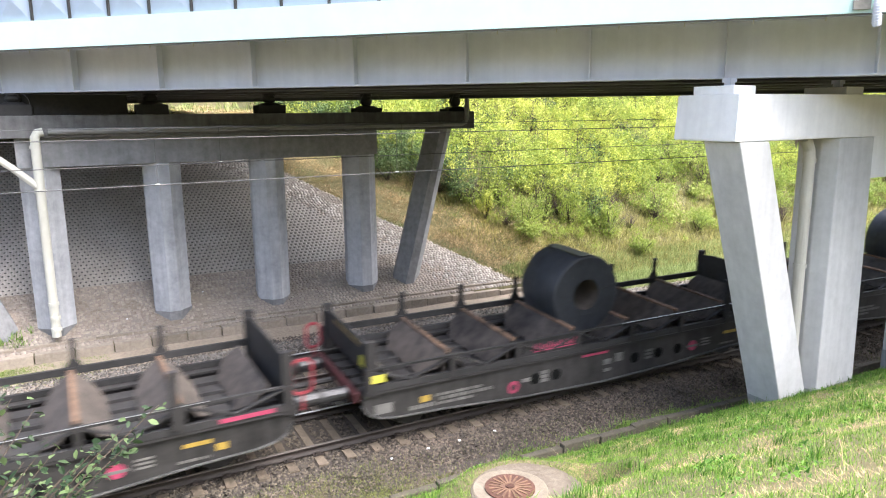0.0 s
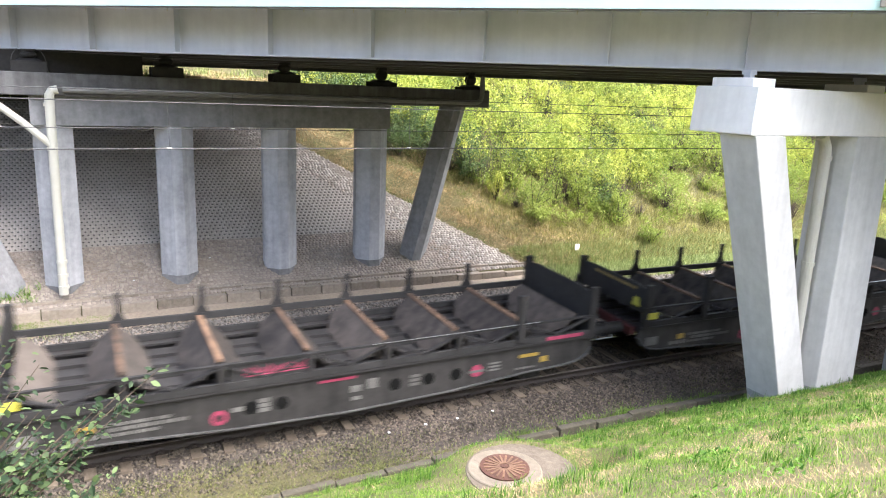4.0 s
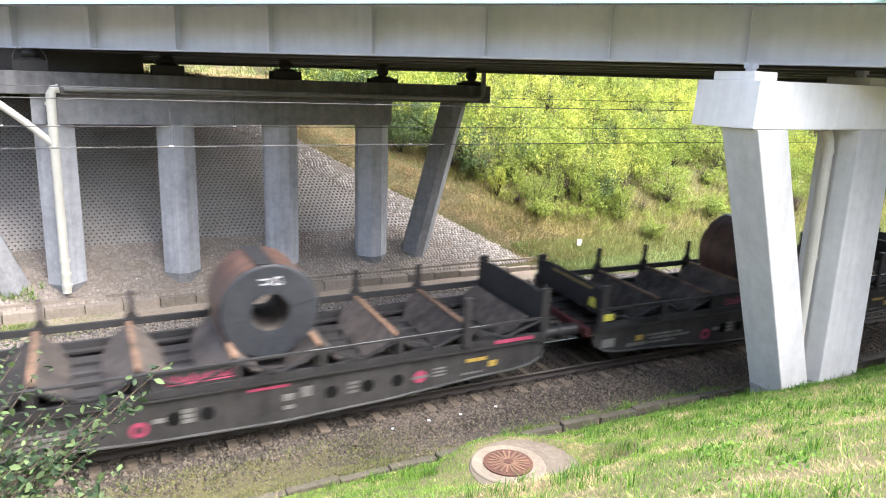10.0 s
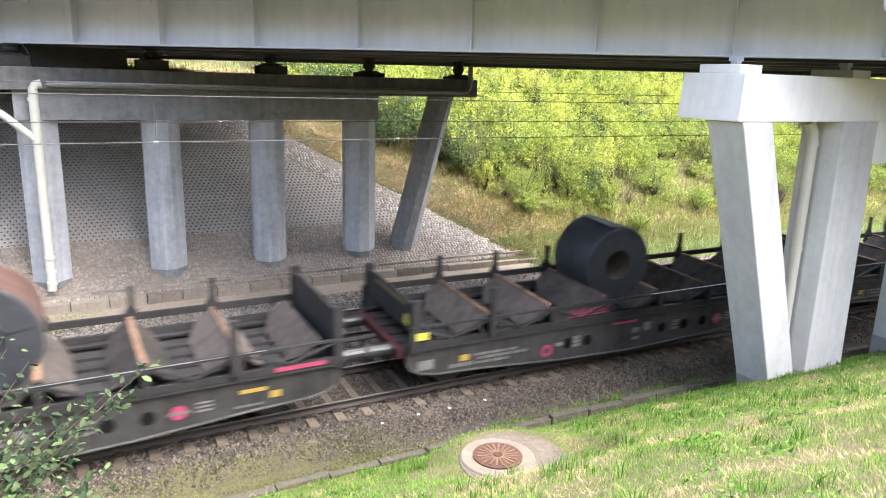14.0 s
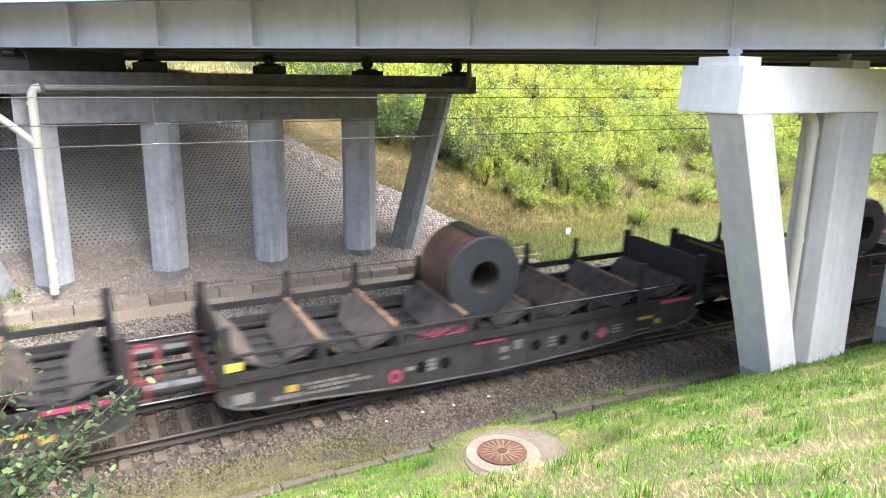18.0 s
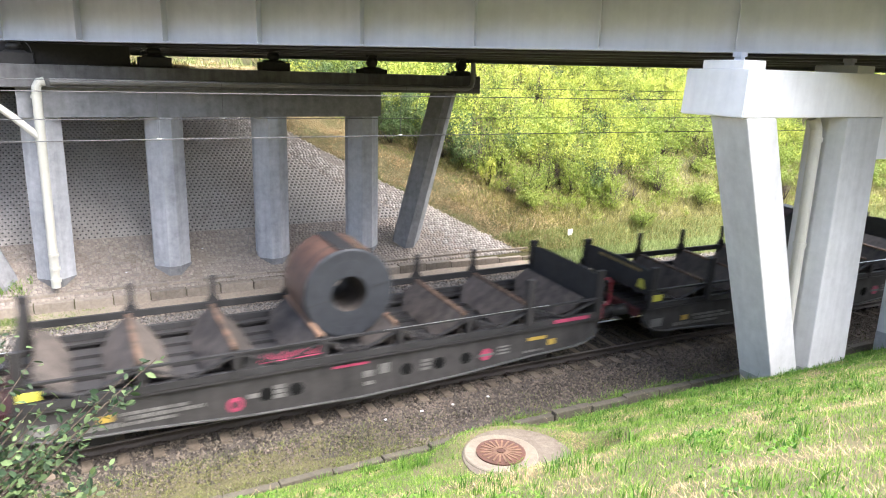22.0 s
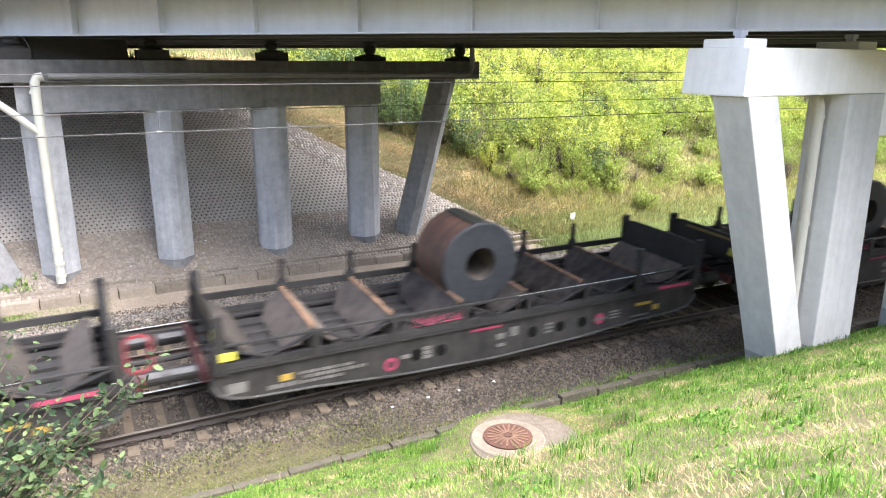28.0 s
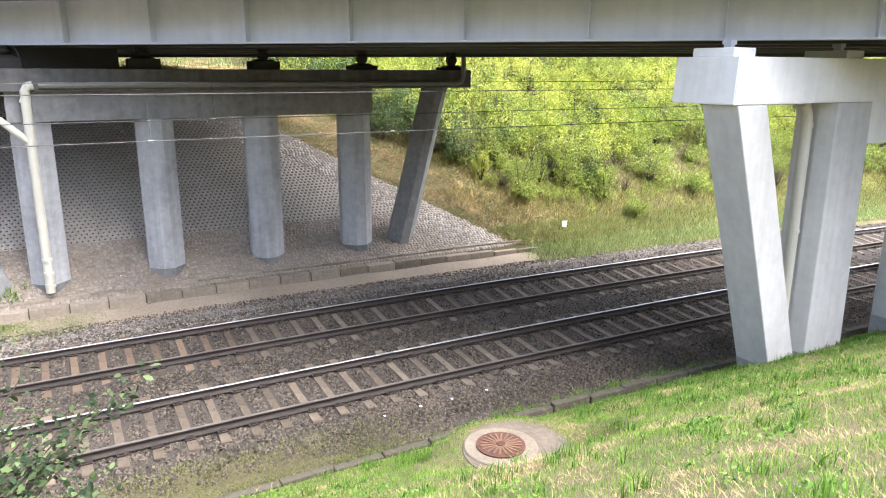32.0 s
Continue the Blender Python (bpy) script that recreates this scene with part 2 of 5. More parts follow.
def box(bm, x0, x1, y0, y1, z0, z1, m=None):
    vs = [bm.verts.new((m @ Vector((x, y, z))) if m else (x, y, z)) for x in (x0, x1) for y in (y0, y1) for z in (z0, z1)]
    for f in ((0, 1, 3, 2), (4, 6, 7, 5), (0, 4, 5, 1), (2, 3, 7, 6), (0, 2, 6, 4), (1, 5, 7, 3)):
        bm.faces.new([vs[i] for i in f])
    return bm


def block(x0, x1, y0, y1, z0, z1, bevel=0.0, m=None):
    bm = box(bmesh.new(), x0, x1, y0, y1, z0, z1, m)
    if bevel:
        bmesh.ops.bevel(bm, geom=bm.edges[:], offset=bevel, segments=1, affect="EDGES", clamp_overlap=True)
    return bm


def prism(outline, y0, y1, bevel=0.0, bm=None, axis="y"):
    """A plate with that outline in x and z (or, for axis x, in y and z; for axis z, in x and y)."""
    bm = bm or bmesh.new()
    rings = []
    for d in (y0, y1):
        rings.append([bm.verts.new((a, d, b) if axis == "y" else (d, a, b) if axis == "x" else (a, b, d)) for a, b in outline])
    k = len(outline)
    bm.faces.new(rings[0])
    bm.faces.new(rings[1][::-1])
    for i in range(k):
        bm.faces.new((rings[0][i], rings[1][i], rings[1][(i + 1) % k], rings[0][(i + 1) % k]))
    bmesh.ops.recalc_face_normals(bm, faces=bm.faces[:])
    if bevel:
        bmesh.ops.bevel(bm, geom=bm.edges[:], offset=bevel, segments=1, affect="EDGES", clamp_overlap=True)
    return bm


def beam(bm, p, q, w, h, up=(0, 0, 1)):
    """A bar of w by h from p to q."""
    p, q = Vector(p), Vector(q)
    d = (q - p).normalized()
    side = d.cross(Vector(up))
    side = side.normalized() if side.length > 1e-4 else Vector((1, 0, 0))
    top = side.cross(d)
    vs = [bm.verts.new(c + side * (a * w / 2) + top * (b * h / 2)) for c in (p, q) for a, b in ((-1, -1), (1, -1), (1, 1), (-1, 1))]
    for f in ((3, 2, 1, 0), (4, 5, 6, 7), (0, 1, 5, 4), (1, 2, 6, 5), (2, 3, 7, 6), (3, 0, 4, 7)):
        bm.faces.new([vs[i] for i in f])
    return bm


def tube(bm, points, r, n=8, ends=True):
    """A round pipe through points."""
    rings = []
    pts = [Vector(p) for p in points]
    rr = r if isinstance(r, (list, tuple)) else [r] * len(pts)
    for i, p in enumerate(pts):
        d = (pts[min(i + 1, len(pts) - 1)] - pts[max(i - 1, 0)]).normalized()
        a = d.orthogonal().normalized() if i == 0 else (a - d * a.dot(d)).normalized()
        b = d.cross(a)
        rings.append([bm.verts.new(p + (a * math.cos(k * math.tau / n) + b * math.sin(k * math.tau / n)) * rr[i]) for k in range(n)])
    for u, v in zip(rings, rings[1:]):
        for k in range(n):
            bm.faces.new((u[k], u[(k + 1) % n], v[(k + 1) % n], v[k]))
    if ends:
        bm.faces.new(rings[0][::-1])
        bm.faces.new(rings[-1])
    return bm


def disc(bm, centre, r, depth, axis="y", n=20):
    c = Vector(centre)
    d = Vector((0, depth, 0)) if axis == "y" else Vector((depth, 0, 0)) if axis == "x" else Vector((0, 0, depth))
    return tube(bm, [c - d / 2, c + d / 2], r, n)


def mesh_of(name, verts, faces):
    """A mesh from arrays of vertices and of equal-sided faces."""
    verts, faces = np.asarray(verts, np.float32), np.asarray(faces, np.int32)
    k = faces.shape[1]
    me = bpy.data.meshes.new(name)
    me.vertices.add(len(verts))
    me.vertices.foreach_set("co", verts.ravel())
    me.loops.add(faces.size)
    me.loops.foreach_set("vertex_index", faces.ravel())
    me.polygons.add(len(faces))
    me.polygons.foreach_set("loop_start", np.arange(0, faces.size, k, dtype=np.int32))
    me.polygons.foreach_set("loop_total", np.full(len(faces), k, np.int32))
    me.update(calc_edges=True)
    return me


def stuff(name, verts, faces, material, label, category):
    me = mesh_of(name, verts, faces)
    me.materials.append(material)
    return tagged(new(name, me), label, category, kind="stuff")


def empty(name, m, label, category, group="", kind=""):
    ob = new(name)
    ob.empty_display_size = 0.2
    ob.matrix_basis = m
    return tagged(ob, label, category, group, kind)


# --- the tracks' line: an arc, straight on either side of it ---
def spot(s, v, z=0.0):
    """The point at s along and v across the line."""
    c = max(-BEND, min(BEND, s))
    a = -CURV * c
    x, y = math.sin(CURV * c) / CURV, -(1 - math.cos(CURV * c)) / CURV
    x, y = x + (s - c) * math.cos(a), y + (s - c) * math.sin(a)
    return Vector((x - math.sin(a) * v, y + math.cos(a) * v, z))


def turn(s):
    return math.degrees(-CURV * max(-BEND, min(BEND, s)))


def on_line(s, v, z=0.0):
    p = spot(s, v, z)
    return pose(p.x, p.y, p.z, 0, 0, turn(s))


def spots(s, v):
    """spot() for arrays."""
    c = np.clip(s, -BEND, BEND)
    a = -CURV * c
    x, y = np.sin(CURV * c) / CURV, -(1 - np.cos(CURV * c)) / CURV
    x, y = x + (s - c) * np.cos(a), y + (s - c) * np.sin(a)
    return x - np.sin(a) * v, y + np.cos(a) * v


def rail_z(v):
    """Height of the rail plane: both tracks are canted a little towards the near side."""
    near = 0.0411 * v
    far = -0.0556 + 0.0843 * (v - TRACK2)
    k = np.clip((v - 0.9) / (TRACK2 - 1.8), 0, 1)
    return near * (1 - k) + far * k


# --- the ground ---
BRIDGE_G = Vector((5.77, 1.96, 7.25))
ALONG = Vector((math.cos(radians(-45.43)), math.sin(radians(-45.43)), 0))
INTO = Vector((-ALONG.y, ALONG.x, 0))


def smooth(a, b, x):
    k = np.clip((np.asarray(x) - a) / (b - a), 0, 1)
    return k * k * (3 - 2 * k)


def lumps(x, y):
    return 0.5 * np.sin(0.9 * x + 1.3 * y) * np.sin(0.7 * y - 0.4 * x + 1) + 0.3 * np.sin(2.3 * x - 1.1 * y) + 0.2 * np.sin(3.7 * y + 2.9 * x)


def land(s, v):
    """Height of the ground at s along and v across the line (arrays)."""
    s, v = np.asarray(s, float), np.asarray(v, float)
    x, y = spots(s, v)
    # unseen rises behind and left of the eye, added to block low skylight
    near = np.minimum(-0.40 + 0.54 * (-2.95 - v), 5.0) + 0.5 * np.clip(-20 - v, 0, 24) + 0.7 * np.clip(-8 - s, 0, 18) * smooth(-5, -11, v) + 0.05 * lumps(x, y) * smooth(3.0, 4.0, -v)
    bed = -0.5 + 0.12 * smooth(6.0, 7.0, v)
    far = np.minimum(-0.05 + 0.6 * (v - 8.1), 16 + 0.02 * (v - 35))
    off = (x - BRIDGE_G.x) * INTO.x + (y - BRIDGE_G.y) * INTO.y
    under = smooth(-4, -1, off) * (1 - smooth(13, 17, off))
    far = far * (1 - under) + np.minimum(far, 6.7) * under
    wild = 1 - smooth(-1.5, 0.5, 22.4 - x - y)
    far = far + 0.12 * lumps(x, y) * smooth(8.6, 10.5, v) * wild
    pit = 1 - smooth(0.9, 1.8, np.hypot(x - 5.0, y + 6.22))
    near = near * (1 - pit) + 1.255 * pit
    return np.where(v < -2.85, near, np.where(v < 8.1, bed + 0.33 * wild * smooth(6.7, 8.1, v), far))


# --- ground sheet, track bed, strips and kerbs ---
def steps(*spans):
    out = []
    for a, b, n in spans:
        out += list(np.linspace(a, b, n, endpoint=False))
    return np.array(out + [spans[-1][1]])


def sheet(name, ss, vs, height, material, label, category, kind="structure"):
    S, V = np.meshgrid(ss, vs, indexing="ij")
    x, y = spots(S, V)
    z = height(S, V)
    n, m = S.shape
    i = np.arange(n * m).reshape(n, m)
    f = np.stack([i[:-1, :-1], i[1:, :-1], i[1:, 1:], i[:-1, 1:]], -1).reshape(-1, 4)
    me = mesh_of(name, np.stack([x, y, z], -1).reshape(-1, 3), f)
    me.materials.append(material)
    for q in me.polygons:
        q.use_smooth = True
    return tagged(new(name, me), label, category, kind=kind)


def build_ground():
    ss = steps((-1500, -120, 12), (-120, -30, 30), (-30, 1, 44), (1, 9, 60), (9, 70, 85), (70, 160, 30), (160, 1500, 12))
    vs = steps((-300, -40, 8), (-40, -14, 14), (-14, -2.86, 90), (-2.86, -2.84, 1), (-2.84, 8.08, 6), (8.08, 8.12, 1), (8.12, 36, 62), (36, 120, 12), (120, 1500, 8))
    sheet("ground", ss, vs, land, GROUND, "earth and grass banks on both sides of a railway cutting", "ground")
    bed = np.array([-2.4, -2.1, -1.7, -1.3, -0.7, 0, 0.7, 1.3, 2.0, 2.7, 3.3, 4.0, 4.7, 5.3, 5.8, 6.3])

    def top(s, v):
        edge = smooth(-2.45, -1.65, v) * (1 - smooth(5.6, 6.4, v))
        return -0.53 + edge * (rail_z(v) - 0.205 + 0.53) + 0.012 * np.sin(7 * s + 5 * v) - 0.05 * np.exp(-((v - 2.0) / 0.4) ** 2)

    sheet("track_bed", steps((-300, -20, 20), (-20, 60, 160), (60, 400, 40)), bed, top, BALLAST, "dark grey crushed stone ballast bed under two tracks", "ballast")
    sheet("moss", steps((-20, 4.6, 60)), np.array([-2.78, -2.5, -2.2, -1.95, -1.72]), lambda s, v: np.maximum(top(s, v), -0.5) + 0.02 - 0.06 * smooth(3.0, 4.6, s) - 0.03 * smooth(-2.0, -1.75, v) * (1.0 + np.sin(5.1 * s)), MOSS_BED,
          "thin mossy soil over the ballast's edge", "ground", "stuff")
    sheet("sandy_strip", steps((-60, 10, 70), (10, 19.5, 40)), np.array([6.1, 6.6, 7.2, 7.5, 7.8, 8.12]), lambda s, v: -0.34 + 0.02 * np.sin(2.1 * s) * np.sin(1.3 * v) + 0.02 * (v - 6) + 0.12 * smooth(7.0, 8.0, v) - 0.10 * smooth(11.0, 15.5, s) * (1 - smooth(6.6, 7.5, v)) - 0.14 * smooth(15.0, 19.0, s), SAND,
          "pale sandy drainage strip beside the ballast", "ground")


def block_mesh(name, x, y, z, bevel, material):
    me = bpy.data.meshes.new(name)
    bm = block(-x / 2, x / 2, -y / 2, y / 2, 0, z, bevel)
    bm.to_mesh(me)
    bm.free()
    me.materials.append(material)
    return me


def build_kerbs():
    rnd = random.Random(4)
    kerb = empty("kerb", pose(0, 0, 0), "weathered concrete kerb stones along the foot of the grass bank", "kerb", kind="structure")
    me = block_mesh("kerb_stone", 0.96, 0.17, 0.5, 0.014, KERB)
    for i in range(46):
        s = -6 + i * 0.985
        shared("kerb_stone", me, on_line(s, -2.82 + rnd.uniform(-0.025, 0.025), -0.735 - 0.13 * (1 - min(1.0, max(0.0, (s - 4.0) / 5.0))) + rnd.uniform(-0.03, 0.02)) @ pose(0, 0, 0, rnd.uniform(-3, 3), rnd.uniform(-1, 1), rnd.uniform(-0.8, 0.8)), kerb)
    wall = empty("kerb_wall", pose(0, 0, 0), "low concrete slab wall at the foot of the paved slope", "kerb", kind="structure")
    me = block_mesh("concrete_slab", 0.99, 0.33, 0.48, 0.012, WALL_SLAB)
    for i in range(26):
        s = -9 + i * 0.995
        shared("concrete_slab", me, on_line(s, 8.165 + rnd.uniform(-0.012, 0.012), -0.392 - 0.03 * max(0.0, s - 10.5) + rnd.uniform(-0.012, 0.012)) @ pose(0, 0, 0, rnd.uniform(-2, 2), 0, 0), wall)


def build_edging():
    rnd = random.Random(14)
    row = empty("edging", pose(0, 0, 0), "flat pale edging stones between the slab wall and the paving", "kerb", kind="structure")
    me = block_mesh("edging_stone", 0.985, 0.10, 0.3, 0.01, WALL_SLAB)
    for i in range(25):
        s = -9.4 + i * 0.99
        v = 8.45 + rnd.uniform(-0.008, 0.008)
        shared("edging_stone", me, on_line(s, v, float(land(np.array([s]), np.array([v]))[0]) - 0.225 + rnd.uniform(-0.012, 0.012)) @ pose(0, 0, 0, rnd.uniform(-3, 3), rnd.uniform(-0.6, 0.6), 0), row)


def build_tracks():
    profile = [(-0.07, -0.155), (0.07, -0.155), (0.07, -0.145), (0.012, -0.125), (0.01, -0.045), (0.034, -0.035), (0.034, -0.012),
               (-0.034, -0.012), (-0.034, -0.035), (-0.01, -0.045), (-0.012, -0.125), (-0.07, -0.145)]
    head = [(-0.033, -0.012), (0.033, -0.012), (0.03, -0.003), (0.02, 0.0), (-0.02, 0.0), (-0.03, -0.003)]
    ss = steps((-300, -60, 12), (-60, 60, 80), (60, 400, 12))

    def sweep(outline, v, z0):
        k = len(outline)
        rows = []
        for s in ss:
            for a, b in outline:
                rows.append(spot(s, v + a, z0 + b))
        f = [[i * k + j, i * k + (j + 1) % k, (i + 1) * k + (j + 1) % k, (i + 1) * k + j] for i in range(len(ss) - 1) for j in range(k)]
        return mesh_of("rail", rows, f)

    tie = bpy.data.meshes.new("sleeper")
    bm = bmesh.new()
    half = [(-1.28, 0.13, 0.0), (-0.45, 0.11, -0.03), (0.45, 0.11, -0.03), (1.28, 0.13, 0.0)]
    rings = [[bm.verts.new(p) for p in ((-w, y, -0.2), (w, y, -0.2), (w - 0.03, y, z), (-w + 0.03, y, z))] for y, w, z in half]
    bm.faces.new(rings[0])
    bm.faces.new(rings[-1][::-1])
    for a, b in zip(rings, rings[1:]):
        for k in range(4):
            bm.faces.new((a[k], b[k], b[(k + 1) % 4], a[(k + 1) % 4]))
    bmesh.ops.recalc_face_normals(bm, faces=bm.faces[:])
    bm.to_mesh(tie)
    bm.free()
    tie.materials.append(SLEEPER)
    rusty = tie.copy()
    rusty.materials.clear()
    rusty.materials.append(SLEEPER_RUST)
    chair = bpy.data.meshes.new("rail_chair")
    bm = block(-0.10, 0.10, -0.17, 0.17, 0.0, 0.018)
    for y in (-0.11, 0.11):
        box(bm, -0.045, 0.045, y - 0.03, y + 0.03, 0.018, 0.05)
    bm.to_mesh(chair)
    bm.free()
    chair.materials.append(RAIL)
    rnd = random.Random(9)
    for v0, tilt, names in ((0.0, 0.0411, ("near",)), (TRACK2, 0.0843, ("far",))):
        lean = math.degrees(math.atan(tilt))
        base = 0.0 if v0 == 0 else -0.0556
        label = "railway track with worn steel rails on concrete sleepers"
        track = empty("railway_track", pose(0, 0, 0), label, "track", "two parallel tracks", "structure")
        for side in (-0.7525, 0.7525):
            z0 = base + side * tilt
            me = sweep(profile, v0 + side, z0)
            me.materials.append(RAIL)
            rail = new("rail", me)
            rail.parent = track
            me = sweep(head, v0 + side, z0)
            me.materials.append(RAILHEAD if side > 0 else RAILHEAD_DULL)
            top = new("rail_head", me)
            top.parent = rail
            tagged(top, "bright worn steel running surface")
        for i in range(-16, 84):
            s = i * 0.6
            red = (v0 > 0 and s < 3.5) or rnd.random() < 0.03
            m = on_line(s, v0, base - 0.158) @ pose(0, 0, rnd.uniform(-0.006, 0.004), lean, 0, rnd.uniform(-0.5, 0.5))
            shared("sleeper", rusty if red else tie, m, track)
        for i in range(-16, 60):
            for side in (-0.7525, 0.7525):
                shared("rail_chair", chair, on_line(i * 0.6, v0 + side, base + side * tilt - 0.158) @ pose(0, 0, 0, lean), track)
        more = bmesh.new()
        for i in list(range(-400, -16)) + list(range(84, 560)):
            box(more, -0.12, 0.12, -1.28, 1.28, -0.2, 0, on_line(i * 0.6, v0, base - 0.16) @ pose(0, 0, 0, lean))
        tagged(part("distant_sleepers", more, SLEEPER, track), kind="stuff")


# --- the bridge: axes along it, into it and up from the outer edge of its lower flange ---
AXIS = Matrix.Translation(BRIDGE_G) @ Matrix((ALONG, INTO, Vector((0, 0, 1)))).transposed().to_4x4()


def build_bridge():
    a0, a1 = -44.0, 34.0
    bridge = empty("road_bridge", AXIS, "grey steel plate-girder road bridge with a mint fascia", "bridge")
    gap = 2.694
    for k, (off, low) in enumerate(((0.0, 0.0), (2.51, 0.0), (5.04, 0.0), (7.44, 0.0), (10.02, 0.0), (11.2, -0.13))):
        # inner girders are coloured dark to carry the shade beneath the deck
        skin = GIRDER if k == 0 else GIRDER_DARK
        girder = part("girder", block(a0, a1, off + 0.235, off + 0.255, low + 0.036, 1.099), skin, bridge, "light grey painted plate girder" if k == 0 else "inner plate girder, its shade put into a dark colour")
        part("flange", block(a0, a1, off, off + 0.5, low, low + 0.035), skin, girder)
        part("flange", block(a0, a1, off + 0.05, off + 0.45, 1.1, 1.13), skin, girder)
        for i in range(-14, 13):
            x = i * gap
            bm = block(x - 0.012, x + 0.012, off + 0.015, off + 0.235, 0.036, 1.1)
            if k == 0:
                part("stiffener", bm, skin, girder)
            else:
                bm.free()
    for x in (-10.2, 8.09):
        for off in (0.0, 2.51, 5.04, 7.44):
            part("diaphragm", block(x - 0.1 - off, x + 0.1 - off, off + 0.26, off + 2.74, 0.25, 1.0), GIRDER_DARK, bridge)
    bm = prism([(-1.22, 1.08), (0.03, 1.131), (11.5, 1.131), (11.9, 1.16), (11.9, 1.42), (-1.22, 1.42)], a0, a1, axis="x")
    deck = part("deck", bm, DECK, bridge, "concrete deck, its soffit's shadow put into a dark colour")
    bm = block(a0, a1, -1.30, -1.23, 1.00, 1.65)
    box(bm, a0, a1, -1.23, -1.05, 1.60, 1.65)
    part("fascia", bm, MINT, bridge, "pale mint-green fascia panel")
    part("drip_edge", block(a0, a1, -1.275, -1.221, 0.972, 0.997), GIRDER_DARK, bridge)
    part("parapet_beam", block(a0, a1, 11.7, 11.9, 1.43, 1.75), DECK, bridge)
    for i in range(-20, 13):
        bm = tube(bmesh.new(), [(i * 1.18 + 0.15, -1.19, 1.09), (i * 1.18 + 0.13, -1.20, 0.90)], 0.012, 6)
        part("drip_pipe", bm, PIPE, bridge)
    bm = tube(bmesh.new(), [(10.30, -1.40, 1.64), (10.31, -1.40, 1.1), (10.32, -1.40, 0.80), (10.33, -1.40, 0.76)], [0.06, 0.062, 0.068, 0.06], 12)
    duct = part("cable_duct", bm, GIRDER, bridge, "grey corrugated duct wound with wire")
    for k in range(7):
        z = 0.80 + 0.05 * k
        part("wire_turn", tube(bmesh.new(), [(10.315 + 0.078 * math.cos(j * math.tau / 12), -1.40 + 0.078 * math.sin(j * math.tau / 12), z + 0.004 * j) for j in range(13)], 0.009, 5), GIRDER, duct)
    part("junction_box", block(9.95, 10.22, -1.36, -1.304, 1.05, 1.21, 0.005), CONCRETE_OLD, bridge, "small brown junction box")
    # noise barrier with folded panels between posts
    me = bpy.data.meshes.new("barrier_panel")
    bm = bmesh.new()
    w, h = 1.09, 2.2
    for j in range(2):
        z = j * 1.1
        c = [bm.verts.new(p) for p in ((-w / 2, 0, z), (w / 2, 0, z), (w / 2, 0, z + 1.1), (-w / 2, 0, z + 1.1))]
        top = bm.verts.new((0, -0.10, z + 0.55))
        for q in range(4):
            bm.faces.new((c[q], c[(q + 1) % 4], top))
    back = [bm.verts.new(p) for p in ((-w / 2, 0.1, 0), (w / 2, 0.1, 0), (w / 2, 0.1, h), (-w / 2, 0.1, h))]
    bm.faces.new(back[::-1])
    bm.to_mesh(me)
    bm.free()
    me.materials.append(NOISE_WALL)
    post = bpy.data.meshes.new("barrier_post")
    bm = block(-0.022, 0.022, -0.06, 0.1, -0.03, 2.3)
    bm.to_mesh(post)
    bm.free()
    post.materials.append(BEARING)
    barrier = empty("noise_barrier", AXIS @ pose(0, -1.12, 1.65), "blue-grey folded noise barrier panels between dark posts", "noise barrier")
    for i in range(-34, 22):
        shared("barrier_panel", me, pose(i * 1.14 + 0.57, 0, 0), barrier)
        shared("barrier_post", post, pose(i * 1.14, 0, 0), barrier)
    # end walls that carry the bridge
    for name, x in (("abutment", a0), ("abutment", a1)):
        bm = block(x - 0.8, x + 0.8, -1.2, 12.0, -2.6 if x > 0 else -1.2, -0.14, 0.03)
        ab = part(name, bm, CONCRETE)
        ab.matrix_basis = AXIS
        tagged(ab, "plain concrete abutment at the end of the bridge", "abutment", "abutments")


def octagon(x0, x1, y0, y1, c):
    return [(x0 + c, y0), (x1 - c, y0), (x1, y0 + c), (x1, y1 - c), (x1 - c, y1), (x0 + c, y1), (x0, y1 - c), (x0, y0 + c)]


def column(lower, upper, z0, z1):
    """A chamfered column from its outline at the foot to that at the top."""
    bm = bmesh.new()
    a = [bm.verts.new((x, y, z0)) for x, y in lower]
    b = [bm.verts.new((x, y, z1)) for x, y in upper]
    k = len(a)
    bm.faces.new(a[::-1])
    bm.faces.new(b)
    for i in range(k):
        bm.faces.new((a[i], a[(i + 1) % k], b[(i + 1) % k], b[i]))
    return bm


